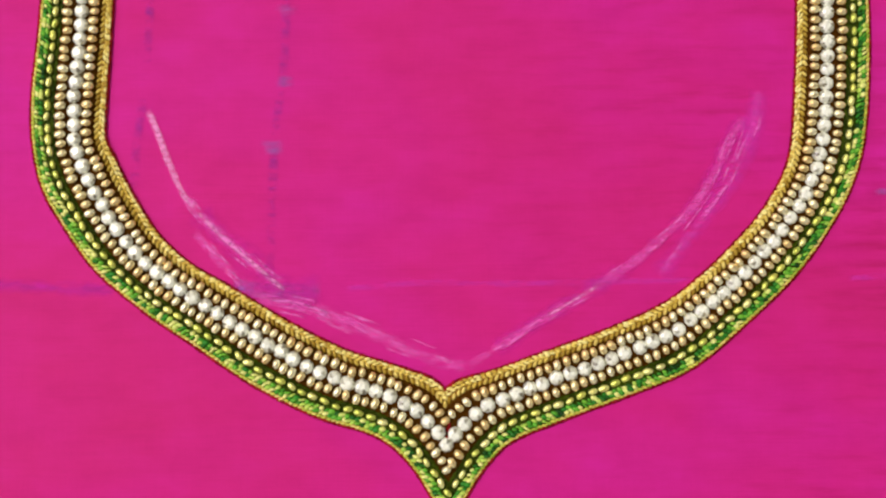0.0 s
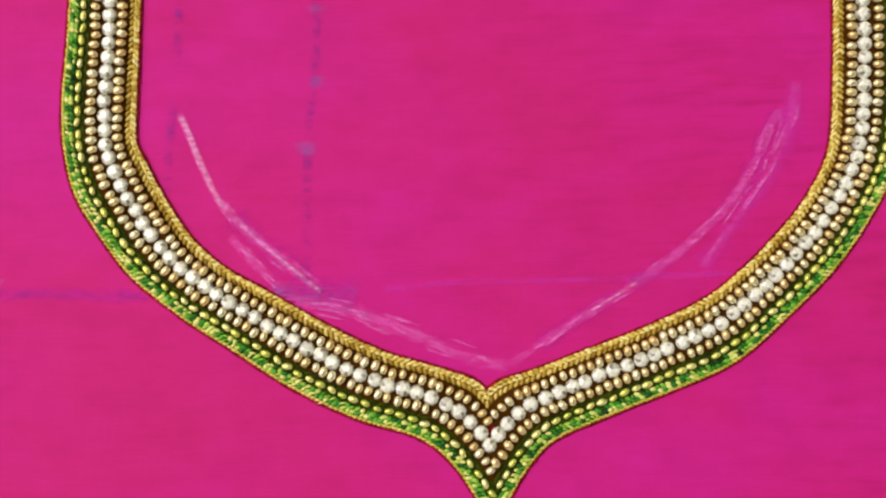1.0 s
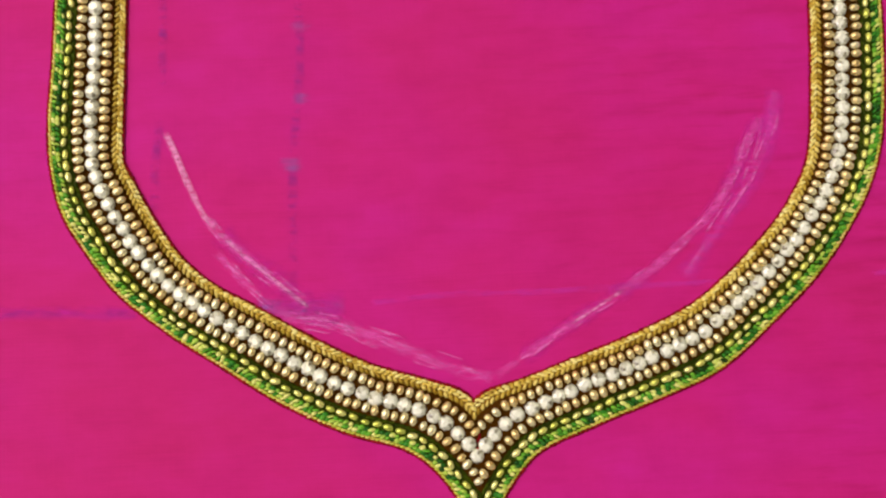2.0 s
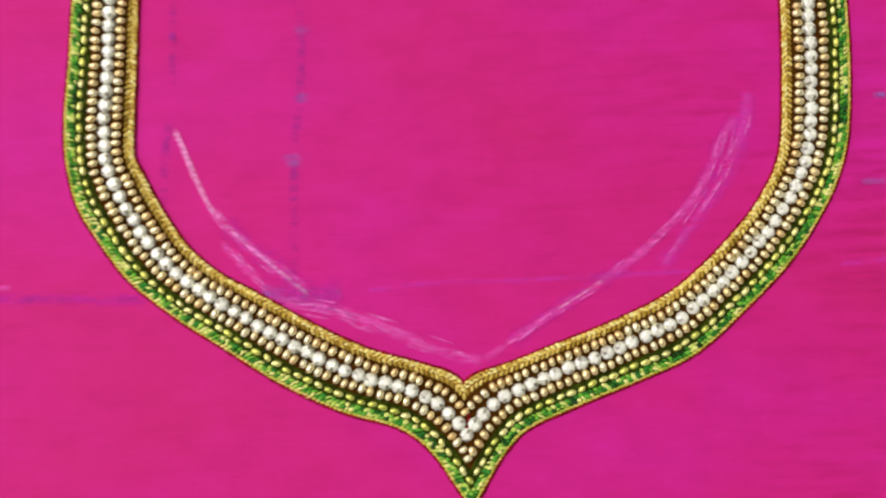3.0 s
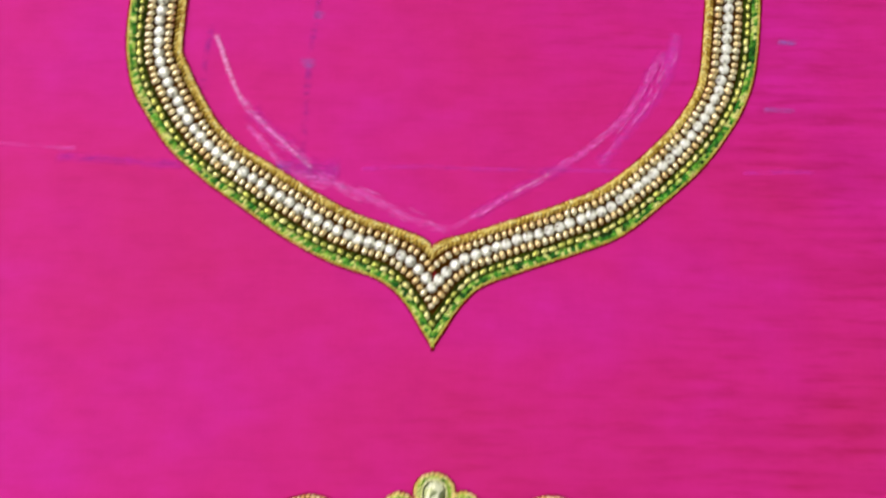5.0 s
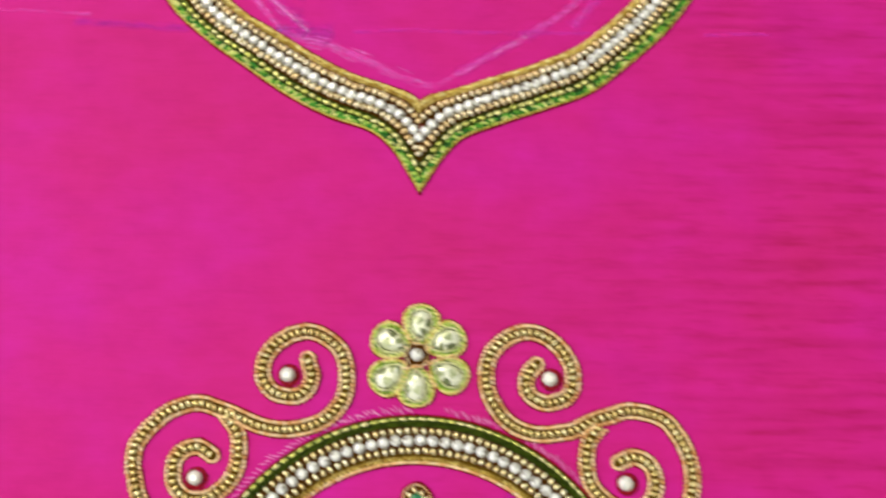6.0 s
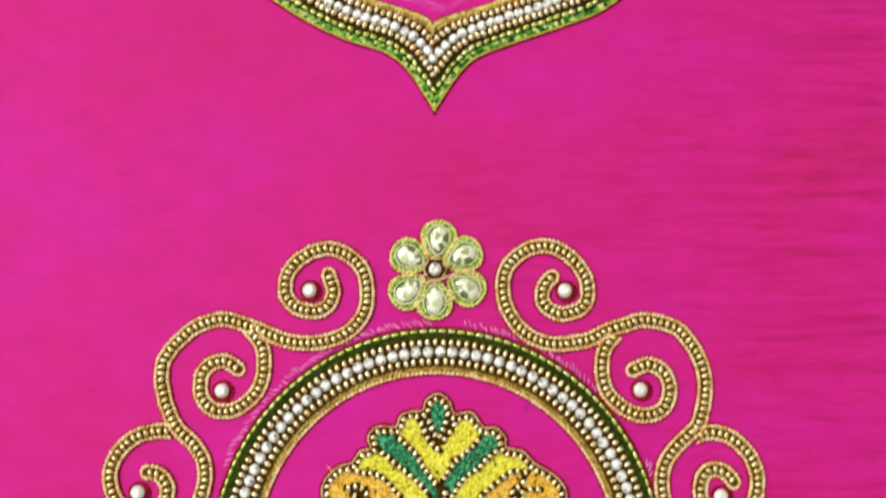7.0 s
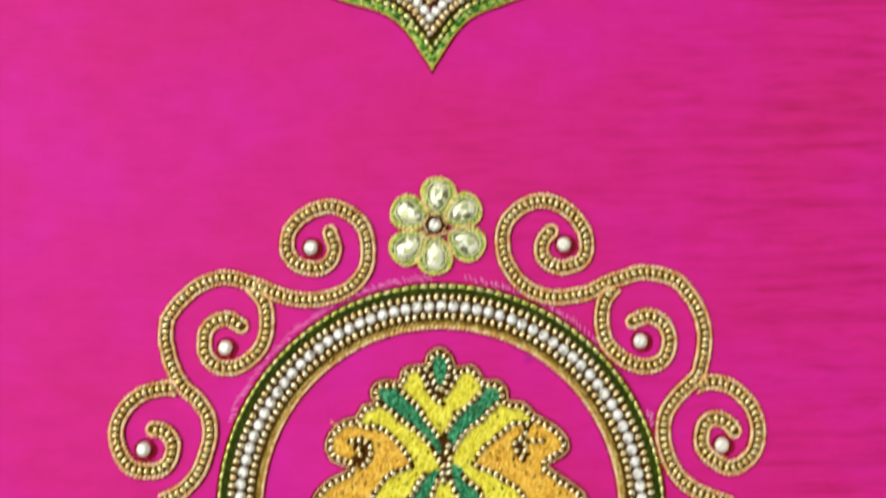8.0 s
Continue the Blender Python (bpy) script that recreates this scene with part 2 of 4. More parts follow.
def mesh_of(name, verts, faces, smooth=True):
    me = bpy.data.meshes.new(name)
    me.from_pydata([tuple(v) for v in verts], [], faces)
    if smooth:
        me.polygons.foreach_set("use_smooth", [True] * len(me.polygons))
    me.update()
    return me


def spline(points, step=0.0004):
    """A smooth line through a few points, evenly spaced; metres."""
    p = np.array(points, float)
    p = np.vstack([2 * p[0] - p[1], p, 2 * p[-1] - p[-2]])
    out = []
    for i in range(1, len(p) - 2):
        a, b, c, d = p[i - 1:i + 3]
        t0, t1 = 0.0, max(np.linalg.norm(b[:2] - a[:2]), 1e-9) ** 0.5
        t2 = t1 + max(np.linalg.norm(c[:2] - b[:2]), 1e-9) ** 0.5
        t3 = t2 + max(np.linalg.norm(d[:2] - c[:2]), 1e-9) ** 0.5
        for t in np.linspace(t1, t2, 24, endpoint=False):
            a1 = (t1 - t) / (t1 - t0) * a + (t - t0) / (t1 - t0) * b
            a2 = (t2 - t) / (t2 - t1) * b + (t - t1) / (t2 - t1) * c
            a3 = (t3 - t) / (t3 - t2) * c + (t - t2) / (t3 - t2) * d
            b1 = (t2 - t) / (t2 - t0) * a1 + (t - t0) / (t2 - t0) * a2
            b2 = (t3 - t) / (t3 - t1) * a2 + (t - t1) / (t3 - t1) * a3
            out.append((t2 - t) / (t2 - t1) * b1 + (t - t1) / (t2 - t1) * b2)
    out.append(p[-2])
    return even(np.array(out), step)


def even(line, step):
    s = np.concatenate([[0], np.cumsum(np.linalg.norm(np.diff(line[:, :2], axis=0), axis=1))])
    n = max(2, int(round(s[-1] / step)) + 1)
    at = np.linspace(0, s[-1], n)
    return np.stack([np.interp(at, s, line[:, k]) for k in range(line.shape[1])], 1)


def tangents(line):
    d = np.gradient(line[:, :2], axis=0)
    return d / np.maximum(np.linalg.norm(d, axis=1, keepdims=True), 1e-12)


def beside(line, off):
    """The line moved to its left by off."""
    t = tangents(line)
    return line[:, :2] + off * np.stack([-t[:, 1], t[:, 0]], 1)


def ellipsoid(seg, rings):
    """Unit ellipsoid with its long axis on x: points and faces."""
    v = [(-1, 0, 0)]
    for r in range(1, rings):
        a = math.pi * r / rings
        for s in range(seg):
            b = 2 * math.pi * s / seg
            v.append((-math.cos(a), math.sin(a) * math.cos(b), math.sin(a) * math.sin(b)))
    v.append((1, 0, 0))
    f = [(0, 1 + (s + 1) % seg, 1 + s) for s in range(seg)]
    for r in range(rings - 2):
        o = 1 + r * seg
        f += [(o + s, o + (s + 1) % seg, o + seg + (s + 1) % seg, o + seg + s) for s in range(seg)]
    o = 1 + (rings - 2) * seg
    f += [(o + s, o + (s + 1) % seg, len(v) - 1) for s in range(seg)]
    return np.array(v, float), f


STITCH_V, STITCH_F = ellipsoid(6, 4)


def stitches(name, places):
    """Many small thread loops joined in one mesh: (x, y, z, angle, half length, half width, half height)."""
    verts, faces = [], []
    for x, y, z, a, l, w, h in places:
        o = len(verts)
        c, s = math.cos(a), math.sin(a)
        q = STITCH_V * (l, w, h)
        verts.extend(np.stack([x + q[:, 0] * c - q[:, 1] * s, y + q[:, 0] * s + q[:, 1] * c, z + q[:, 2]], 1).tolist())
        faces.extend(tuple(o + i for i in f) for f in STITCH_F)
    return mesh_of(name, verts, faces)


def braid(line, pitch, width, z, slant=0.5, thick=0.00028, jitter=0.12):
    """Chain stitch: two slanted loops to a pitch, side by side along the line."""
    p = even(line, pitch)
    t = tangents(p)
    out = []
    for i, ((x, y), (tx, ty)) in enumerate(zip(p[:, :2], t)):
        a = math.atan2(ty, tx)
        for side in (1, -1):
            k = 1 + rng.uniform(-jitter, jitter)
            sh = pitch * 0.5 * (side > 0) + rng.uniform(-0.1, 0.1) * pitch
            off = side * width * 0.25
            out.append((x + tx * sh - ty * off, y + ty * sh + tx * off, z + rng.uniform(-0.04, 0.06) * MM,
                        a - side * slant + rng.gauss(0, 0.13), pitch * 0.72 * k, width * 0.21 * k, thick))
    return out


def twist(line, pitch, width, z, slant=0.55, thick=0.0003, fill=0.78, loose=0.12):
    """A single rope of slanted stitches; loose makes them lie less evenly."""
    p = even(line, pitch)
    t = tangents(p)
    return [(x + rng.uniform(-1, 1) * 0.04 * MM, y + rng.uniform(-1, 1) * 0.04 * MM, z + rng.uniform(-0.3, 0.4) * loose * MM, math.atan2(ty, tx) + slant + rng.uniform(-1, 1) * loose,
             pitch * fill * (1 + rng.uniform(-0.6, 0.8) * loose), width * 0.42 * (1 + rng.uniform(-1, 1) * loose), thick) for (x, y), (tx, ty) in zip(p[:, :2], t)]


def pad(name, a, b, z, base=-0.0002):
    """A padded band between two lines of as many points: a flat top, sloped sides and ends."""
    a, b = np.array(a)[:, :2], np.array(b)[:, :2]
    verts, faces = [], []
    n = len(a)
    for p, q in zip(a, b):
        m = p * 0.5 + q * 0.5
        for pt, h in ((p, base), (p * 0.94 + q * 0.06, z * 0.8), (p * 0.75 + q * 0.25, z), (m, z), (p * 0.25 + q * 0.75, z), (p * 0.06 + q * 0.94, z * 0.8), (q, base)):
            verts.append((pt[0], pt[1], h))
    for i in range(n - 1):
        for k in range(6):
            o = i * 7 + k
            faces.append((o, o + 1, o + 8, o + 7))
    faces.append(tuple(range(6, -1, -1)))
    faces.append(tuple((n - 1) * 7 + k for k in range(7)))
    return mesh_of(name, verts, faces)


def bead_mesh(name, length, radius):
    """A seed bead: a rounded barrel with a dimple at the hole, which runs along x."""
    prof = [(-0.46, 0.20), (-0.50, 0.36), (-0.42, 0.64), (-0.25, 0.89), (0.0, 1.0), (0.25, 0.89), (0.42, 0.64), (0.50, 0.36), (0.46, 0.20)]
    seg, v, f = 10, [], []
    for px, pr in prof:
        for s in range(seg):
            b = 2 * math.pi * s / seg
            v.append((px * length, pr * radius * math.cos(b), pr * radius * math.sin(b)))
    for r in range(len(prof) - 1):
        for s in range(seg):
            f.append((r * seg + s, r * seg + (s + 1) % seg, (r + 1) * seg + (s + 1) % seg, (r + 1) * seg + s))
    f.append(tuple(range(seg))[::-1])
    f.append(tuple((len(prof) - 1) * seg + s for s in range(seg)))
    return mesh_of(name, v, f)


def cut_stone_mesh(name, radius, height, seg=9):
    """A round flat-back stone: girdle, slanted crown facets, a small table."""
    v, f = [], []
    for r, z, turn in ((0.9, 0.0, 0), (1.0, 0.28, 0), (0.78, 0.72, 0.5), (0.46, 1.0, 0)):
        for s in range(seg):
            a = 2 * math.pi * (s + turn) / seg
            v.append((r * radius * math.cos(a), r * radius * math.sin(a), z * height))
    for r in range(3):
        for s in range(seg):
            a, b = r * seg + s, r * seg + (s + 1) % seg
            c, d = a + seg, b + seg
            f += [(a, b, c), (b, d, c)]
    f.append(tuple(3 * seg + s for s in range(seg)))
    f.append(tuple(range(seg))[::-1])
    return mesh_of(name, v, f, smooth=False)


def teardrop_outline(length, width, n=18):
    """Closed outline, the point towards -x."""
    out = []
    for k in range(n):
        a = 2 * math.pi * k / n
        taper = 0.5 * (1 + math.cos(a))
        out.append((length * 0.5 * math.cos(a), width * 0.5 * math.sin(a) * (0.42 + 0.58 * taper ** 0.6) * 1.12))
    return out


def teardrop_mesh(name, length, width, height):
    o = teardrop_outline(length, width, 10)
    v, f, n = [], [], len(o)
    for k, z in ((1.0, 0.0), (0.98, 0.35), (0.72, 0.85), (0.40, 1.0)):
        v += [(x * k, y * k, z * height) for x, y in o]
    for r in range(3):
        for s in range(n):
            a, b = r * n + s, r * n + (s + 1) % n
            f.append((a, b, b + n, a + n))
    f.append(tuple(3 * n + s for s in range(n)))
    return mesh_of(name, v, f, smooth=False)


def put(name, mesh, material, parent, x, y, z, turn, tilt=0.0, label="", size=1.0):
    ob = part(name, mesh, material, parent, label)
    ob.rotation_euler = (tilt, 0, turn)
    ob.location = (x, y, z)
    ob.scale = (size, size, size)
    return ob


def row_of(line, pitch, start=0.5):
    """Places and angles along a line at about that pitch."""
    s = np.concatenate([[0], np.cumsum(np.linalg.norm(np.diff(line[:, :2], axis=0), axis=1))])
    n = max(1, int(s[-1] / pitch))
    at = (np.arange(n) + start) * s[-1] / n
    x, y = np.interp(at, s, line[:, 0]), np.interp(at, s, line[:, 1])
    t = tangents(line)
    tx, ty = np.interp(at, s, t[:, 0]), np.interp(at, s, t[:, 1])
    return list(zip(x, y, np.arctan2(ty, tx)))


def joined_beads(name, mesh, places, z):
    """The far beads of a row in one mesh."""
    src = np.array([v.co[:] for v in mesh.vertices])
    fs = [tuple(p.vertices) for p in mesh.polygons]
    verts, faces = [], []
    for x, y, a in places:
        o, c, s = len(verts), math.cos(a), math.sin(a)
        verts.extend(np.stack([x + src[:, 0] * c - src[:, 1] * s, y + src[:, 0] * s + src[:, 1] * c, z + src[:, 2]], 1).tolist())
        faces.extend(tuple(o + i for i in f) for f in fs)
    return mesh_of(name, verts, faces)


def mm(points):
    return np.array(points, float) * MM


# ---- the cloth and what it lies on ----
def table():
    bm = bmesh.new()
    bmesh.ops.create_cube(bm, size=1.0, matrix=Matrix.Translation((0, 0, -0.0165)) @ Matrix.Diagonal((1.3, 1.1, 0.03, 1)))
    bmesh.ops.bevel(bm, geom=bm.edges[:], offset=0.003, segments=2, affect="EDGES")
    me = bpy.data.meshes.new("table_top")
    bm.to_mesh(me)
    m, nt, b = nodes_of("pale_table_laminate")
    grain = noise_on(nt, coords(nt, (3, 40, 3)), 4.0, 4.0)
    nt.links.new(ramp(nt, grain, [(0.3, (0.30, 0.22, 0.15)), (0.7, (0.40, 0.31, 0.22))]), b.inputs["Base Color"])
    b.inputs["Roughness"].default_value = 0.5
    me.materials.append(m)
    tagged(new("ground", me), "plain pale table top under the cloth", "table top", kind="structure")


def cloth():
    nx, ny, w, h = 160, 160, 0.86, 0.80
    verts, faces = [], []
    for j in range(ny + 1):
        for i in range(nx + 1):
            x, y = (i / nx - 0.5) * w, (j / ny - 0.5) * h
            z = 0.00022 * (noise.noise((x * 14, y * 22, 0.3)) - 0.6) - 0.00005
            verts.append((x, y, z))
    for j in range(ny):
        for i in range(nx):
            o = j * (nx + 1) + i
            faces.append((o, o + 1, o + nx + 2, o + nx + 1))
    me = mesh_of("blouse_fabric", verts, faces)
    me.materials.append(SILK)
    ob = tagged(new("blouse_fabric", me), "magenta pink raw silk blouse cloth with woven slubs", "fabric", kind="structure")
    sol = ob.modifiers.new("thickness", "SOLIDIFY")
    sol.thickness, sol.offset = 0.0006, -1


table()
cloth()

# ---- drawn lines on the cloth ----
CHALK_LINES = {
    'a': [(-59.8, 81.9), (-57.6, 76.6), (-55.0, 70.1), (-52.6, 65.0), (-49.8, 61.4), (-45.1, 56.5), (-38.9, 51.1), (-32.1, 45.2)],
    'b': [(-50.3, 57.3), (-45.1, 51.2), (-38.7, 45.4)],
    'c': [(-39.6, 44.4), (-25.4, 41.2), (-13.1, 35.9), (-0.9, 30.8), (3.8, 29.7)],
    'd': [(3.8, 29.9), (9.1, 33.2), (19.2, 39.4), (30.1, 45.7), (37.2, 50.4), (43.1, 55.3), (48.4, 60.2), (53.9, 68.1), (56.3, 73.6), (60.2, 79.3)],
    'e': [(42.0, 47.4), (50.1, 57.6), (56.9, 66.9), (59.9, 72.8), (61.9, 78.2), (63.3, 85.0)],
    'f': [(-20.3, 45.5), (-5.3, 46.5), (12.1, 46.2), (32.0, 46.4), (49.4, 46.5)],
    'g': [(-100.0, 47.3), (-85.0, 46.6), (-65.7, 45.7)],
    'k': [(-127.1, 50.6), (-120.6, 50.3), (-112.6, 50.3), (-105.5, 50.0), (-94.0, 49.4)],
    'h': [(79.3, 46.6), (86.8, 47.0), (99.3, 47.4)],
}
PEN_LINES = {
    'a': [(-59.6, 112.1), (-59.8, 101.5), (-60.3, 91.0)],
    'b': [(-60.7, 84.5), (-61.9, 75.5), (-62.4, 65.9)],
    'c': [(-32.4, 109.9), (-32.2, 95.3), (-34.1, 77.2), (-34.7, 65.7), (-35.2, 48.0)],
    'd': [(-34.4, 102.2), (-29.5, 102.2)],
    'e': [(-34.4, 87.4), (-30.1, 87.4)],
    'f': [(-37.4, 73.9), (-32.3, 74.0)],
    'g': [(89.6, 82.5), (95.7, 82.5)],
    'h': [(85.4, 63.9), (94.4, 63.8)],
    'i': [(-42.7, 46.0), (-32.8, 45.2), (-24.7, 45.2)],
    'j': [(24.5, 46.1), (33.2, 46.3)],
}


def stroke(name, points, width, z):
    line = spline(mm(points), 0.0005)
    lefts, rights = beside(line, width / 2), beside(line, -width / 2)
    verts, faces, cover = [], [], []
    n = len(line)
    for i in range(n):
        wob = 1 + 0.35 * noise.noise((line[i][0] * 300, line[i][1] * 300, width * 900))
        m = line[i][:2]
        end = min(1.0, i / 3, (n - 1 - i) / 3)
        for k, c in ((-1, 0), (-0.4, 1), (0.4, 1), (1, 0)):
            q = m + (lefts[i] - rights[i]) * 0.5 * k * wob
            verts.append((q[0], q[1], z))
            cover.append(c * end)
    for i in range(n - 1):
        for k in range(3):
            o = i * 4 + k
            faces.append((o, o + 1, o + 5, o + 4))
    me = mesh_of(name, verts, faces)
    at = me.attributes.new("cover", "FLOAT", "POINT")
    at.data.foreach_set("value", cover)
    return me


def marks(name, label, category, specs, z):
    root = thing(name, label, category)
    for k, (pts, width, material) in enumerate(specs):
        part("stroke", stroke("stroke", pts, width * MM, z + k * 0.000003), material, root)


def hairs(points, count, spread, reach):
    """Short thin scratches of chalk lying along a drawn line."""
    line = spline(mm(points), 0.0005)
    t = tangents(line)
    out = []
    for k in range(count):
        n = max(6, int(rng.uniform(0.4, 1.0) * reach / 0.5))
        i = rng.randrange(0, max(1, len(line) - n))
        piece = line[i:i + n:max(1, n // 4)]
        off, lean = rng.gauss(0, spread * 0.7), rng.gauss(0, 0.08)
        side = np.array([-t[i, 1], t[i, 0]])
        out.append([(p[0] / MM + side[0] * (off + lean * m), p[1] / MM + side[1] * (off + lean * m)) for m, p in enumerate(piece)])
    return out


C, P = CHALK_LINES, PEN_LINES
HAIRS = ([(h, 0.55, CHALK) for h in hairs(C["a"][:5], 9, 0.5, 9)] + [(h, 0.5, PINK_CHALK) for h in hairs(C["a"][3:], 16, 1.0, 10)] + [(h, 0.5, PINK_CHALK) for h in hairs(C["b"], 8, 0.8, 8)]
         + [(h, 0.5, PINK_CHALK) for h in hairs(C["c"], 32, 1.2, 9)] + [(h, 0.5, PINK_CHALK) for h in hairs(C["d"], 15, 0.8, 9)] + [(h, 0.45, PINK_CHALK) for h in hairs(C["e"], 12, 1.2, 12)])
marks("chalk_outline", "faint pale chalk curve of a neckline drawn on the cloth", "chalk line",
      [(C["a"][4:] + [(-26.0, 42.0)], 6.0, HAZE_CHALK), (C["d"][1:], 4.0, HAZE_CHALK), (C["a"][:5], 1.7, CHALK), (C["a"][3:], 2.6, FAINT_CHALK), (C["a"][4:], 1.0, CHALK), (C["b"], 2.4, FAINT_CHALK), (C["c"], 3.4, FAINT_CHALK), (C["c"][1:4], 0.9, FAINT_CHALK), (C["d"], 2.2, FAINT_CHALK), (C["d"][2:4], 0.8, CHALK), (C["e"], 1.8, FAINT_CHALK), (C["e"], 5.0, DIM_CHALK)] + HAIRS, 0.00006)
marks("chalk_guide", "faint straight chalk guide line across the cloth", "chalk line",
      [(C["f"], 1.5, DIM_CHALK), (C["g"], 1.6, PEN), (C["g"], 3.4, HAZE_CHALK), (C["k"], 1.3, FAINT_CHALK), (C["h"], 1.6, DIM_CHALK), (P["i"], 3.4, BLUE_PEN), (P["i"], 6.5, HAZE_CHALK), (P["j"], 1.6, PEN)], 0.00003)
marks("pen_line", "broken violet pen line beside the neckline", "pen line", [(P["a"], 2.2, PEN), (P["b"], 2.4, PEN)], 0.00003)
marks("pen_measure", "violet pen line with blue measuring ticks", "pen line",
      [(P["c"], 2.2, PEN), (P["d"], 2.2, BLUE_PEN), (P["e"], 2.4, BLUE_PEN), (P["f"], 3.2, BLUE_PEN)], 0.00003)
marks("pen_tick", "blue grey pen tick on the cloth", "pen mark", [(P["g"], 1.8, BLUE_PEN)], 0.00003)
marks("pen_tick", "blue grey pen tick on the cloth", "pen mark", [(P["h"], 1.8, BLUE_PEN)], 0.00003)
marks("pen_smudge", "small faint violet pen smudge on the cloth inside the ring", "pen mark", [([(24.0, -81.3), (25.5, -82.1), (27.2, -83.2)], 4.0, DIM_PEN)], 0.00003)

# ---- neckline border ----
KNOT = (0.5, 17.0)
NECK_OUT_A = [(-81.4, 110.2), (-82.2, 97.0), (-83.2, 83.9), (-82.7, 74.9), (-80.6, 66.2), (-75.8, 57.9), (-69.5, 49.5), (-60.1, 41.6), (-50.2, 34.8), (-38.1,
    26.7), (-25.9, 20.6), (-14.5, 16.8), (-10.0, 13.8), (-6.3, 9.6), (-3.3, 4.8), (0.0, -0.5)]
NECK_IN_A = [(-67.1, 109.7), (-67.6, 96.5), (-68.2, 83.4), (-68.3, 76.5), (-66.5, 72.4), (-62.4, 64.4), (-57.2, 56.5), (-50.8, 50.6), (-43.7, 46.4), (-31.4,
    39.0), (-20.6, 33.5), (-12.0, 30.7), (-7.7, 29.3), (-4.1, 28.0), (-2.2, 26.9), (-0.7, 25.3)]
NECK_OUT_B = [(86.1, 104.6), (85.9, 95.0), (84.8, 80.5), (83.3, 71.8), (80.6, 64.3), (75.6, 55.8), (69.0, 47.3), (60.2, 39.0), (48.4, 29.5), (36.6, 24.5), (23.4,
    19.8), (11.7, 15.0), (8.4, 12.0), (5.7, 8.6), (3.0, 4.3), (0.0, -0.5)]
NECK_IN_B = [(71.7, 105.1), (71.3, 95.5), (70.2, 81.0), (69.3, 73.4), (67.5, 67.5), (62.5, 59.5), (57.1, 53.6), (51.0, 47.9), (42.7, 41.8), (31.3, 36.8), (19.2,
    32.6), (8.7, 29.0), (5.2, 28.1), (3.1, 27.5), (1.2, 26.7), (-0.7, 25.3)]
BEAD = bead_mesh("bead", 2.0 * MM, 0.82 * MM)
LONG_BEAD = bead_mesh("long_bead", 2.0 * MM, 0.66 * MM)
STONE = cut_stone_mesh("rhinestone", 1.54 * MM, 1.5 * MM)


def band_lines(outer, inner):
    """Both edges of a border as lines with as many points, carried on straight at the open end."""
    o, i = mm(outer), mm(inner)
    grow = lambda p: np.vstack([p[0] + (p[0] - p[1]) * (0.03 / np.linalg.norm(p[0] - p[1])), p])  # noqa: E731
    both = np.hstack([grow(o), grow(i)])
    mid = spline(np.hstack([(both[:, :2] + both[:, 2:]) / 2, both]), 0.0005)
    return mid[:, 2:4], mid[:, 4:6]


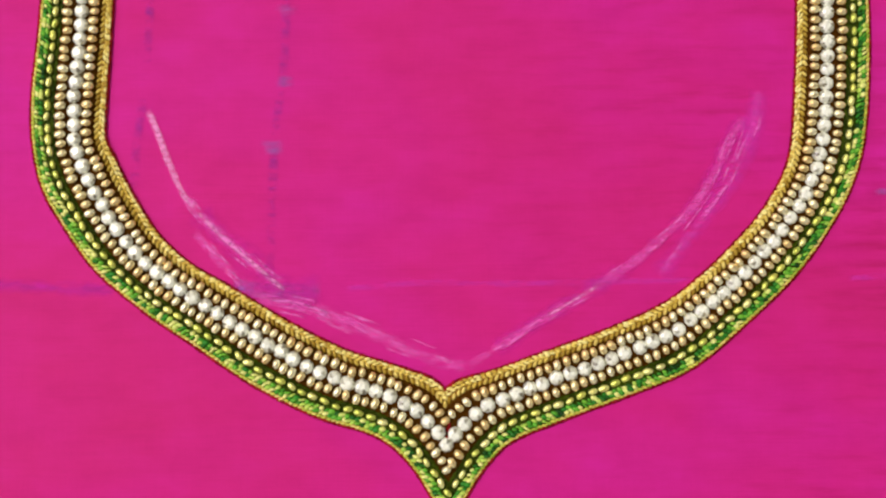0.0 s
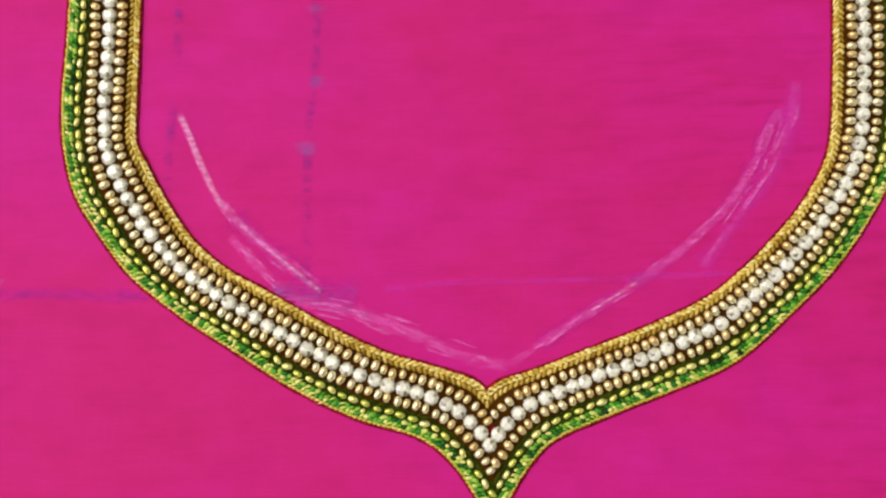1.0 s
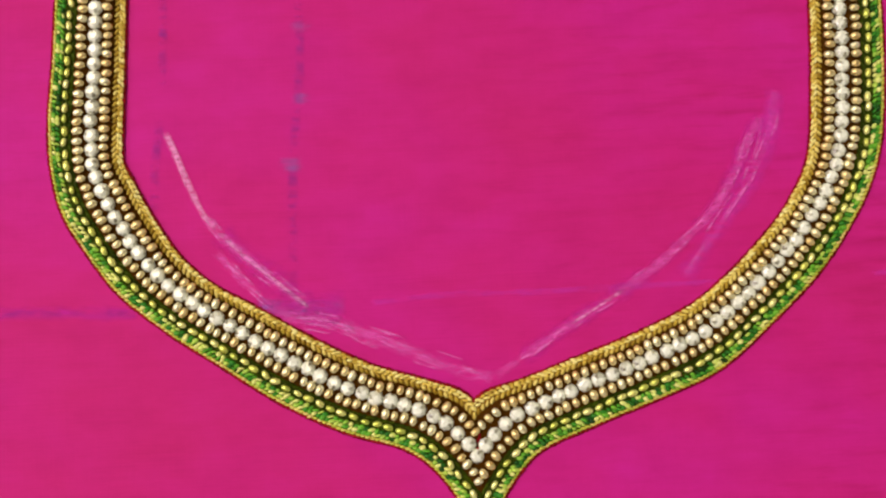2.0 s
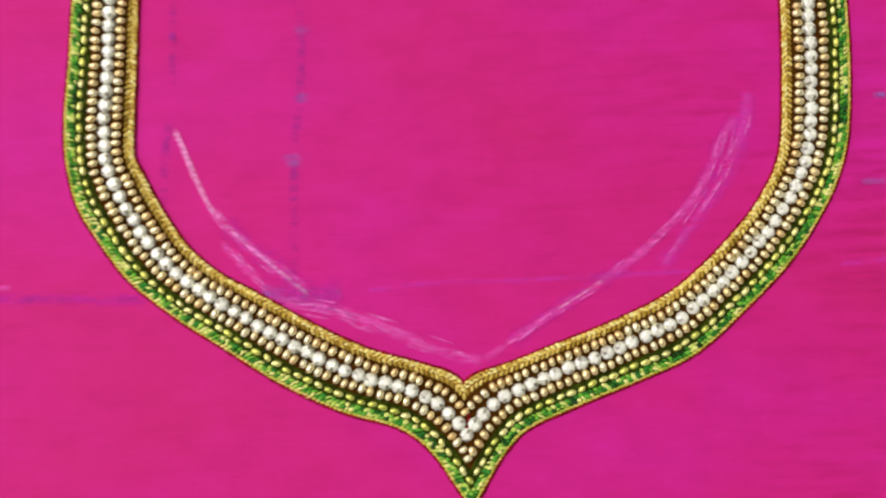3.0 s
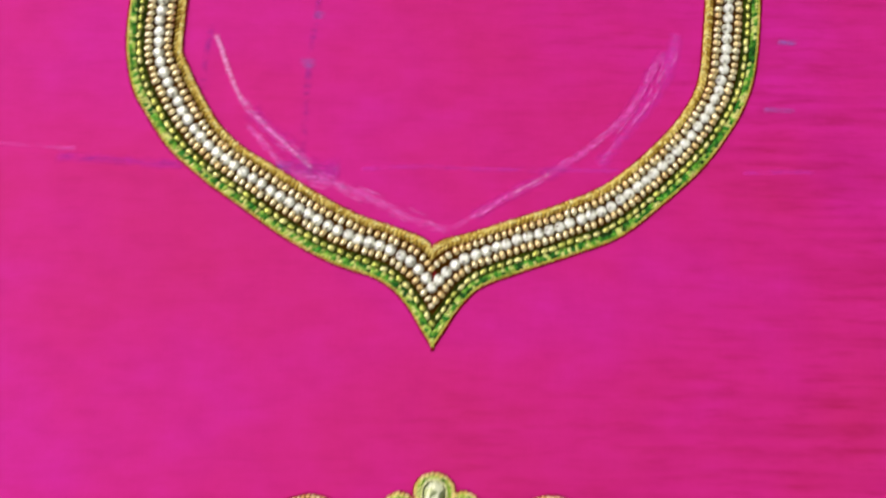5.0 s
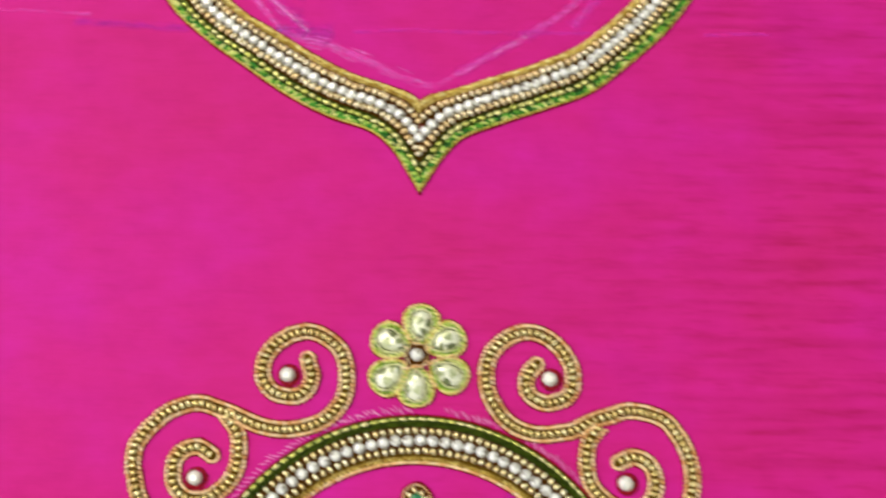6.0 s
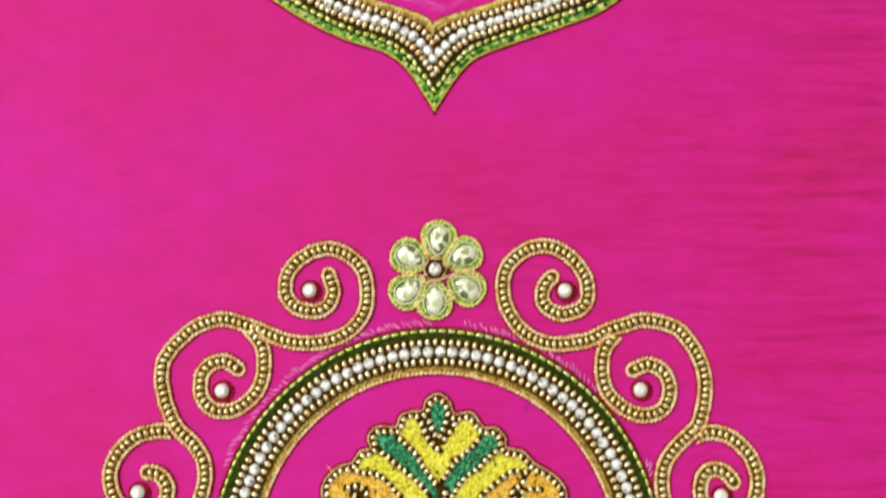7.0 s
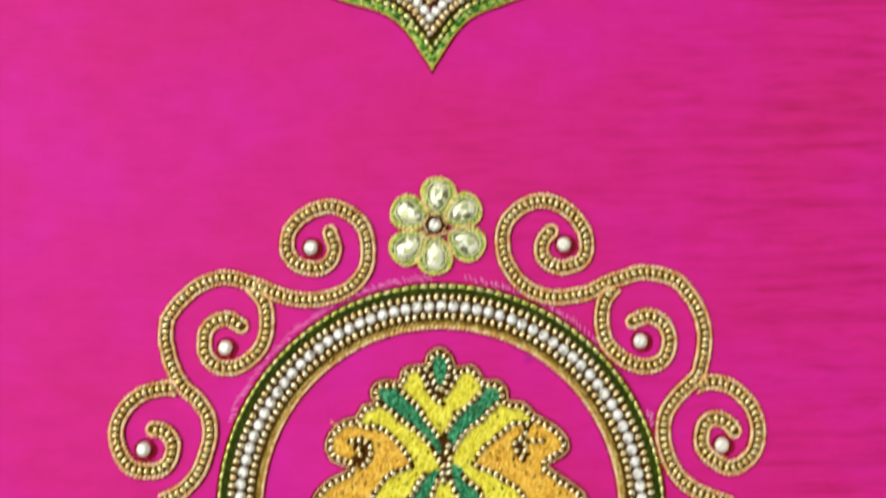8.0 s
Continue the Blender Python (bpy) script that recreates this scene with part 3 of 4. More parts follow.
def neckline():
    root = thing("neckline_border", "pointed neckline border of rhinestones, gold beads and green thread", "embroidery border")
    green, lime, gold, dull, red, deep, gold_places = [], [], [], [], [], [], []
    for outer, inner, way in ((NECK_OUT_A, NECK_IN_A, 1), (NECK_OUT_B, NECK_IN_B, -1)):
        o, i = band_lines(outer, inner)
        at = lambda f: o * (1 - f) + i * f  # noqa: E731
        begin = 0.95 if way > 0 else 0.05
        part("padding", pad("padding", at(0.25), at(0.90), 0.00035), BROWN_THREAD, root, "stitched ground between the beads, dark brown with their shade")
        part("green_ground", pad("green_ground", at(0.01), at(0.30), 0.0003), DEEP_GREEN, root, "bottle green stitched ground")
        part("edge_ground", pad("edge_ground", at(0.86), at(1.0), 0.0003), AMBER_THREAD, root)
        lime += twist(at(0.028), 1.0 * MM, 0.8 * MM, 0.00036, slant=0.3 * way, thick=0.0003, fill=0.66)
        green += twist(at(0.082), 0.95 * MM, 1.05 * MM, 0.00050, slant=0.75 * way, thick=0.00044, fill=0.68, loose=0.4)
        green += twist(at(0.135), 1.05 * MM, 1.0 * MM, 0.00050, slant=0.55 * way, thick=0.00044, fill=0.62, loose=0.45)
        deep += twist(at(0.180), 1.1 * MM, 0.8 * MM, 0.00034, slant=0.3)
        deep += twist(at(0.295), 1.1 * MM, 0.9 * MM, 0.00034, slant=0.3)
        dull += twist(at(0.898), 1.15 * MM, 1.0 * MM, 0.00046, slant=-0.75 * way, thick=0.0004, fill=0.66)
        gold += twist(at(0.950), 1.1 * MM, 0.85 * MM, 0.00048, slant=0.35 * way, thick=0.0004, fill=0.6, loose=0.2)
        gold += twist(at(0.985), 1.2 * MM, 0.75 * MM, 0.00042, slant=0.2 * way, thick=0.00036, fill=0.58, loose=0.2)
        # shade along both edges of the border, laid as dark red stitches
        red += twist(at(1.008), 1.0 * MM, 0.9 * MM, 0.0001, slant=0.2, thick=0.00016)
        red += twist(at(-0.006), 1.0 * MM, 1.0 * MM, 0.0001, slant=0.2, thick=0.00016)
        for f in (0.415, 0.775):
            gold_places += [(x, y, a, f) for x, y, a in row_of(at(f), 1.9 * MM, begin)]
        for x, y, a in row_of(at(0.59), 2.88 * MM, begin):
            put("rhinestone", STONE, CLEAR_STONE, root, x + rng.gauss(0, 0.10) * MM, y + rng.gauss(0, 0.10) * MM, 0.00036, rng.uniform(0, 6.28), rng.gauss(0, 0.08), size=rng.uniform(0.93, 1.05))
        for x, y, a in row_of(at(0.235), 2.36 * MM, begin):
            put("green_bead", LONG_BEAD, LIME_BEAD, root, x + rng.gauss(0, 0.1) * MM, y + rng.gauss(0, 0.1) * MM, 0.00085, a + rng.gauss(0, 0.16), rng.uniform(0, 3), size=rng.uniform(0.85, 1.1))
    red += [(KNOT[0] * MM + rng.gauss(0, 0.5) * MM, KNOT[1] * MM + rng.gauss(0, 0.6) * MM, 0.0005, rng.uniform(0, 3), 0.7 * MM, 0.3 * MM, 0.3 * MM) for k in range(7)]
    part("green_cord", stitches("green_cord", green), GREEN_THREAD, root, "variegated green chain stitch edge", "stuff")
    part("lime_cord", stitches("lime_cord", lime), LIME_THREAD, root, "yellow green outermost thread", "stuff")
    part("deep_cord", stitches("deep_cord", deep), DEEP_GREEN, root, "", "stuff")
    part("gold_cord", stitches("gold_cord", gold), GOLD_THREAD, root, "antique gold chain stitch edge", "stuff")
    part("inner_cord", stitches("inner_cord", dull), DULL_GOLD, root, "dull olive gold rope beside the beads", "stuff")
    part("red_shade_outline", stitches("red_shade_outline", red), RED_SHADE_AND_KNOT, root, "", "stuff")
    gold_places.sort(key=lambda p: p[1])
    for x, y, a, f in gold_places[:300]:
        put("gold_bead", BEAD, GOLD_BEAD, root, x + rng.gauss(0, 0.11) * MM, y + rng.gauss(0, 0.11) * MM, 0.00125, a + math.pi / 2 + rng.gauss(0, 0.16), rng.uniform(0, 3), size=rng.uniform(0.9, 1.08))
    part("gold_bead_run", joined_beads("gold_bead_run", BEAD, [(x, y, a + math.pi / 2 + rng.gauss(0, 0.1)) for x, y, a, f in gold_places[300:]], 0.00125), GOLD_BEAD, root, "", "stuff")


neckline()

# ---- round medallion frame ----
RING_X, RING_Y, RING_R = (1.0, -121.7, 60.4)


def arc(radius, start=0.0, stop=360.0):
    a = np.radians(np.linspace(start, stop, 720))
    return np.stack([(RING_X + radius * np.cos(a)) * MM, (RING_Y + radius * np.sin(a)) * MM], 1)


RING_LONG = bead_mesh("ring_long_bead", 2.0 * U, 0.44 * U)


def medallion():
    root = thing("medallion_ring", "round beaded ring of rhinestones with green outer edge", "embroidery border")
    R = RING_R
    part("padding", pad("padding", arc(R - 2.45), arc(R - 10.23), 0.00035), BROWN_THREAD, root, "stitched ground between the beads, dark brown with their shade")
    part("green_ground", pad("green_ground", arc(R), arc(R - 3.30), 0.0003), DEEP_GREEN, root, "bottle green stitched ground")
    part("edge_ground", pad("edge_ground", arc(R - 9.90), arc(R - 12.32), 0.0003), OLIVE_THREAD, root)
    part("green_cord", stitches("green_cord", twist(arc(R - 1.93), 1.1 * U, 0.9 * U, 0.00036, 0.3) + twist(arc(R - 2.55), 1.1 * U, 0.9 * U, 0.00036, 0.3)), DEEP_GREEN, root, "", "stuff")
    part("gold_cord", stitches("gold_cord", braid(arc(R - 11.25), 1.15 * U, 1.0 * U, 0.00042)), DULL_GOLD, root, "", "stuff")
    part("peach_cord", stitches("peach_cord", twist(arc(R - 12.21), 1.12 * U, 1.05 * U, 0.0004, 0.4, 0.0004, 0.56)), PEACH_THREAD, root, "peach gold thread along the inner edge", "stuff")
    # dark red stitches stand in for the shade at the ring's two edges
    part("red_shade_outline", stitches("red_shade_outline", twist(arc(R + 0.1), 1.0 * U, 0.6 * U, 0.0001, 0.2, 0.00015) + twist(arc(R - 12.75), 1.0 * U, 0.6 * U, 0.00008, 0.2, 0.00015)), RED_SHADE_AND_KNOT, root, "", "stuff")
    ring_bead = bead_mesh("ring_bead", 1.7 * U, 0.64 * U)
    for x, y, a in row_of(arc(R - 0.88), 2.35 * U):
        put("green_bead", RING_LONG, LIME_BEAD, root, x, y, 0.0008, a + rng.gauss(0, 0.06), rng.uniform(0, 3))
    for x, y, a in row_of(arc(R - 6.50), 2.98 * U):
        put("rhinestone", STONE, CLEAR_STONE, root, x + rng.gauss(0, 0.05) * U, y + rng.gauss(0, 0.05) * U, 0.00036, rng.uniform(0, 6.28), rng.gauss(0, 0.06))
    for r in (R - 3.95, R - 9.1):
        for x, y, a in row_of(arc(r), 1.95 * U):
            put("gold_bead", ring_bead, PALE_BEAD, root, x + rng.gauss(0, 0.05) * U, y + rng.gauss(0, 0.05) * U, 0.0011, a + math.pi / 2 + rng.gauss(0, 0.1), rng.uniform(0, 3))
    # pale tacking left outside the ring
    tack = []
    for lo, hi in ((92, 158), (38, 84), (14, 24)):
        a = lo
        while a < hi:
            r = R + rng.uniform(1.0, 1.9)
            t = radians(a)
            tack.append(((RING_X + r * math.cos(t)) * MM, (RING_Y + r * math.sin(t)) * MM, 0.00008, t + 0.7 + rng.uniform(-0.3, 0.3), rng.uniform(0.7, 1.3) * U, 0.2 * U, 0.1 * U))
            a += rng.uniform(0.7, 1.6)
    tagged(part("tacking_thread", stitches("tacking_thread", tack), PINK_THREAD, None), "pale pink tacking stitches round the ring", "thread", kind="stuff")


medallion()

# ---- beaded scrolls ----
VINE_A = [(-29.1, -46.6), (-28.5, -48.5), (-27.7, -50.9), (-28.0, -53.1), (-29.1, -55.2), (-31.1, -56.6), (-33.0, -56.9), (-34.9, -56.7), (-36.9,
    -56.3), (-38.8, -55.1), (-39.9, -53.8), (-40.8, -52.2), (-41.0, -50.4), (-40.9, -48.5), (-40.4, -46.6), (-38.7, -44.0), (-37.2, -42.5), (-35.6,
    -41.5), (-33.7, -40.4), (-31.8, -39.9), (-29.8, -39.4), (-28.0, -39.6), (-26.1, -40.1), (-24.4, -41.0), (-23.0, -41.9), (-21.5, -43.1), (-20.1,
    -44.7), (-19.2, -46.8), (-18.6, -49.1), (-18.4, -51.5), (-18.4, -53.4), (-18.6, -55.3), (-19.2, -57.3), (-20.1, -58.9), (-22.5, -61.7), (-25.8,
    -63.8), (-31.1, -65.3), (-35.3, -65.6), (-38.9, -65.2), (-42.3, -64.3), (-45.9, -62.8), (-49.0, -61.5), (-51.4, -60.7), (-53.3, -60.1), (-55.3,
    -59.4), (-57.2, -59.1), (-59.4, -59.2), (-61.4, -59.7), (-63.4, -60.4), (-65.3, -61.3), (-66.8, -62.2), (-68.2, -63.6), (-70.8, -66.1), (-72.3,
    -68.1), (-73.5, -70.0), (-74.0, -71.5), (-74.1, -73.4), (-74.2, -74.9), (-74.0, -76.8), (-73.5, -78.6), (-73.1, -80.5), (-72.6, -82.2), (-71.8,
    -84.0), (-71.1, -85.7), (-69.8, -87.9), (-67.9, -90.0), (-65.6, -91.9), (-63.2, -94.9), (-61.9, -97.4), (-61.4, -100.4), (-61.5, -103.1), (-62.3,
    -106.5), (-63.3, -109.7), (-64.8, -112.6), (-66.6, -114.8), (-69.4, -117.2), (-73.8, -119.3)]
CURL_A = [(-53.2, -72.7), (-55.1, -71.4), (-56.9, -70.5), (-58.6, -70.6), (-59.8, -70.9), (-61.3, -71.7), (-62.6, -73.2), (-63.3, -74.7), (-63.4,
    -76.7), (-63.4, -78.6), (-62.9, -80.3), (-61.9, -81.8), (-60.5, -83.1), (-58.6, -83.9), (-56.6, -84.0), (-54.9, -83.9), (-53.2, -83.2), (-51.7,
    -82.3), (-50.2, -81.1), (-48.6, -79.5), (-47.6, -77.9), (-46.8, -75.9), (-46.4, -73.9), (-46.3, -71.5), (-46.4, -69.2), (-46.8, -67.2), (-47.6,
    -65.3), (-48.9, -63.7), (-50.4, -61.8)]
COIL_A = [(-77.0, -100.2), (-75.2, -100.4), (-73.3, -101.2), (-72.1, -102.7), (-71.3, -104.3), (-71.5, -106.3), (-71.9, -108.1), (-72.8, -109.6),
    (-74.1, -110.7), (-76.0, -111.3), (-77.8, -111.4), (-79.6, -111.3), (-81.6, -110.8), (-83.2, -109.9), (-84.4, -108.5), (-85.4, -107.0), (-86.2,
    -105.2), (-86.8, -103.3), (-87.0, -101.3), (-86.9, -99.5), (-86.3, -97.5), (-85.6, -96.2), (-84.6, -94.5), (-83.2, -93.0), (-81.7, -91.7), (-79.9,
    -90.6), (-77.9, -89.9), (-75.9, -89.5), (-73.8, -89.2), (-71.3, -89.4)]
VINE_B = [(32.7, -47.1), (30.9, -49.0), (29.9, -51.2), (30.0, -54.0), (31.0, -55.6), (32.7, -56.7), (34.4, -57.4), (36.3, -57.4), (38.4, -56.8),
    (40.1, -56.2), (41.5, -54.8), (42.2, -53.1), (42.4, -51.3), (42.3, -49.4), (41.9, -47.5), (40.7, -45.3), (39.4, -43.4), (36.6, -40.8), (33.2,
    -39.0), (29.3, -38.6), (26.1, -39.5), (22.7, -41.7), (20.3, -44.4), (19.2, -47.4), (19.0, -50.1), (19.5, -54.2), (21.0, -57.7), (23.3, -61.0),
    (26.3, -63.5), (30.0, -65.1), (34.4, -65.7), (38.7, -65.2), (42.5, -64.5), (46.0, -62.7), (49.3, -61.3), (52.8, -60.3), (56.6, -59.1), (60.3,
    -59.3), (64.1, -60.2), (67.4, -61.8), (70.0, -65.0), (72.2, -68.6), (73.5, -72.5), (74.0, -76.1), (73.6, -80.7), (72.8, -84.0), (71.6, -87.4),
    (65.6, -93.2), (62.5, -97.6), (61.5, -103.0), (62.6, -109.3), (65.7, -114.9), (70.5, -118.5), (78.3, -121.7)]
CURL_B = [(54.3, -72.7), (56.4, -71.7), (58.3, -71.1), (59.8, -71.4), (61.3, -72.0), (62.7, -73.1), (63.5, -74.5), (64.1, -76.3), (64.3, -78.1),
    (63.9, -80.2), (62.9, -82.4), (61.5, -83.7), (59.7, -84.5), (58.0, -84.8), (56.2, -84.8), (54.5, -84.3), (52.5, -83.5), (49.8, -81.5), (48.2,
    -79.9), (47.0, -78.1), (46.3, -76.0), (45.9, -73.3), (46.0, -70.6), (46.6, -67.4), (47.8, -65.4), (49.7, -63.2)]
COIL_B = [(80.8, -102.5), (79.4, -100.6), (77.9, -99.6), (76.1, -99.1), (74.1, -99.5), (72.7, -100.9), (72.0, -102.8), (71.7, -104.8), (71.9, -106.6),
    (72.9, -108.4), (74.2, -109.6), (75.5, -110.5), (77.0, -111.4), (78.7, -112.2), (80.5, -112.0), (82.2, -111.3), (83.8, -110.1), (85.2, -108.8),
    (86.2, -107.0), (86.9, -104.9), (87.2, -102.7), (86.9, -99.4), (85.5, -95.7), (83.3, -93.0), (80.5, -90.7), (76.7, -89.4), (73.7, -89.4), (71.2,
    -90.3)]
VINE_BEAD = bead_mesh("vine_bead", 1.68 * U, 0.60 * U)


def scroll(points, label, lift=0.0):
    line = spline(mm(points), 0.0004)
    root = thing("beaded_scroll", label, "embroidery scroll", group="scrolls round the medallion")
    w = 1.68 * U
    t = tangents(line)[0]
    longer = np.vstack([line[:1, :2] - t * w * 0.75, line[:, :2]])
    part("padding", pad("padding", beside(longer, w), beside(longer, -w), 0.00034 + lift), OLIVE_THREAD, root, "dark olive stitched ground")
    edge = []
    for side in (1, -1):
        edge += twist(beside(line, side * w * 0.90), 1.12 * U, 1.1 * U, 0.00044 + lift, slant=0.5 * side, thick=0.0004, fill=0.58)
    # the cord turns round the free end
    t = tangents(line)[0]
    for k in range(7):
        a = math.atan2(t[1], t[0]) + math.pi / 2 + math.pi * k / 6
        edge.append((line[0][0] + w * 0.85 * math.cos(a), line[0][1] + w * 0.85 * math.sin(a), 0.00042 + lift, a + math.pi / 2 + 0.4, 0.7 * U, 0.34 * U, 0.00032))
    part("edge_cord", stitches("edge_cord", edge), PEACH_THREAD, root, "peach gold twisted edge thread", "stuff")
    # the scroll's edge shade on the cloth, coloured in as red stitches
    rim = [q for side in (1, -1) for q in twist(beside(line, side * w * 1.16), 1.0 * U, 0.8 * U, 0.00008, slant=0.2, thick=0.00014)]
    part("red_shade_outline", stitches("red_shade_outline", rim), RED_SHADE_AND_KNOT, root, "", "stuff")
    for x, y, a in row_of(line, 1.62 * U):
        put("bead", VINE_BEAD, SCROLL_BEAD, root, x + rng.gauss(0, 0.05) * U, y + rng.gauss(0, 0.05) * U, 0.00092 + lift, a + math.pi / 2 + rng.gauss(0.25, 0.12), rng.uniform(0, 3))


for pts, label, lift in ((VINE_A, "long gold beaded scroll stem with peach thread edges", 0.0), (VINE_B, "long gold beaded scroll stem with peach thread edges", 0.0),
                         (CURL_A, "small gold beaded spiral branching off a scroll stem", 0.00006), (CURL_B, "small gold beaded spiral branching off a scroll stem", 0.00006),
                         (COIL_A, "round gold beaded coil branching off a scroll stem", 0.00006), (COIL_B, "round gold beaded coil branching off a scroll stem", 0.00006)):
    scroll(pts, label, lift)

PEARLS = [(-34.3, -51.1), (36.1, -51.0), (-57.6, -78.5), (56.3, -78.0), (-79.3, -105.6), (77.2, -106.2)]
PEARL_STONE = cut_stone_mesh("pearl_stone", 1.82 * U, 1.7 * U, 11)
for x, y in PEARLS:
    root = thing("single_stone", "round white iridescent stone sewn inside a spiral", "stone", (x * MM, y * MM, 0), "stones inside the spirals")
    put("stone", PEARL_STONE, PEARL, root, 0, 0, 0.0001, rng.uniform(0, 6), rng.gauss(0, 0.05))
    # the stone's shadow on the cloth, painted as red rings, the outer one shifted right
    ring = np.array([(2.2 * U * math.cos(k / 10 * math.pi), 2.2 * U * math.sin(k / 10 * math.pi)) for k in range(21)])
    part("seat_shade", stitches("seat_shade", twist(ring, 0.9 * U, 0.7 * U, 0.00008, 0.3, 0.00018) + twist(ring * 1.12 + (0.4 * U, -0.2 * U), 0.9 * U, 0.7 * U, 0.00005, 0.3, 0.00012)), RED_SHADE_AND_KNOT, root, "dark red shade round the stone, laid as stitches", "stuff")

# ---- six petal flower ----
FLOWER = (0.3, -45.2)
PETALS = [(1.2, -37.1), (7.9, -41.3), (8.8, -50.1), (0.2, -53.5), (-7.0, -51.0), (-6.6, -41.8)]


def flower():
    root = thing("stone_flower", "six petal flower of teardrop stones edged in lime thread", "embroidered flower", (FLOWER[0] * MM, FLOWER[1] * MM, 0))
    drop = teardrop_mesh("teardrop", 7.2 * U, 5.2 * U, 1.4 * U)
    for px, py in PETALS:
        x, y = (px - FLOWER[0]) * MM, (py - FLOWER[1]) * MM
        a = math.atan2(y, x)
        rot = lambda pts: np.array([(x + u * math.cos(a) - v * math.sin(a), y + u * math.sin(a) + v * math.cos(a)) for u, v in pts])  # noqa: E731
        petal = new("petal")
        petal.parent = root
        out = [teardrop_outline((6.6 + e) * U, (4.9 + g) * U, 28) for e, g in ((1.0, 1.1), (2.1, 2.8), (3.1, 4.4))]
        close = lambda o: np.vstack([rot(o), rot(o[:1])])  # noqa: E731
        rim = close(out[2])
        mid = np.repeat([[x, y]], len(rim), 0)
        part("ground", pad("ground", rim, mid * 0.98 + rim * 0.02, 0.0003), DEEP_GREEN, petal)
        part("thread_fill", stitches("thread_fill", braid(close(out[1]), 1.1 * U, 1.15 * U, 0.00044, jitter=0.35)), LEAF_THREAD, petal, "lime green chain stitch", "stuff")
        part("edge_cord", stitches("edge_cord", twist(rim, 1.1 * U, 0.95 * U, 0.00042, 0.35, 0.00036, 0.55)), PETAL_EDGE, petal, "", "stuff")
        part("stone_rim", stitches("stone_rim", twist(close(out[0]), 0.9 * U, 0.5 * U, 0.0008, 0.25)), PALE_THREAD, petal, "pale lime thread round the stone", "stuff")
        # dark red rim paints the petal's shade on the cloth
        part("red_shade_outline", stitches("red_shade_outline", twist(close(teardrop_outline(10.3 * U, 10.0 * U, 28)), 1.0 * U, 0.7 * U, 0.00006, 0.2, 0.00013)), RED_SHADE_AND_KNOT, petal, "", "stuff")
        put("stone", drop, KUNDAN_STONE, petal, x, y, 0.0003, a, 0.0, "pale green foiled teardrop stone")
    hub = bmesh.new()
    bmesh.ops.create_cone(hub, cap_ends=True, segments=14, radius1=3.5 * U, radius2=2.6 * U, depth=0.8 * U)
    me = bpy.data.meshes.new("hub")
    hub.to_mesh(me)
    part("hub", me, BROWN_THREAD, root, "dark brown thread centre").location = (0, 0, 0.0004)
    put("centre_stone", cut_stone_mesh("centre_stone", 1.65 * U, 1.5 * U, 9), CLEAR_STONE, root, 0, 0, 0.0008, 0.2)
    bars = [((2.6 * math.cos(k * 1.047 + 0.5)) * U, (2.6 * math.sin(k * 1.047 + 0.5)) * U, 0.0012, k * 1.047 + 0.5 + 1.57, 1.5 * U, 0.15 * U, 0.2 * U) for k in range(6)]
    bars += [((3.4 * math.cos(k * 1.047 + 0.5)) * U, (3.4 * math.sin(k * 1.047 + 0.5)) * U, 0.0010, k * 1.047 + 0.5, 1.3 * U, 0.15 * U, 0.2 * U) for k in range(6)]
    # one loose thread lies slantwise over the centre
    bars += [((-3.0 + 11.4 * k / 9) * U, (-3.4 + 3.4 * k / 9 - 0.5 * math.sin(math.pi * k / 9)) * U, 0.0021, 0.29, 1.0 * U, 0.22 * U, 0.2 * U) for k in range(10)]
    part("centre_thread", stitches("centre_thread", bars), PEACH_THREAD, root, "peach thread bars round the centre", "stuff")


flower()

# ---- lotus in the ring ----
LOTUS_EDGE = [(-34.1, -121.8), (-32.8, -118.0), (-28.9, -114.2), (-23.6, -111.2), (-28.2, -109.1), (-29.9, -105.8), (-29.3, -102.6), (-25.6, -98.7), (-22.0,
    -97.6), (-19.7, -94.6), (-17.0, -93.8), (-17.7, -91.3), (-16.7, -88.9), (-14.4, -87.9), (-10.1, -88.0), (-9.0, -85.2), (-6.4, -84.0), (-3.0, -83.6),
    (-2.0, -81.0), (1.3, -79.2), (4.3, -81.4), (5.6, -84.4), (10.2, -84.2), (12.5, -86.8), (13.5, -88.2), (16.8, -88.3), (19.4, -90.8), (19.7, -93.5),
    (24.0, -94.4), (27.2, -97.5), (32.4, -100.7), (35.6, -104.6), (35.5, -107.2), (32.1, -109.7), (30.1, -111.0), (34.0, -114.2), (39.7, -118.8), (40.6,
    -122.6)]
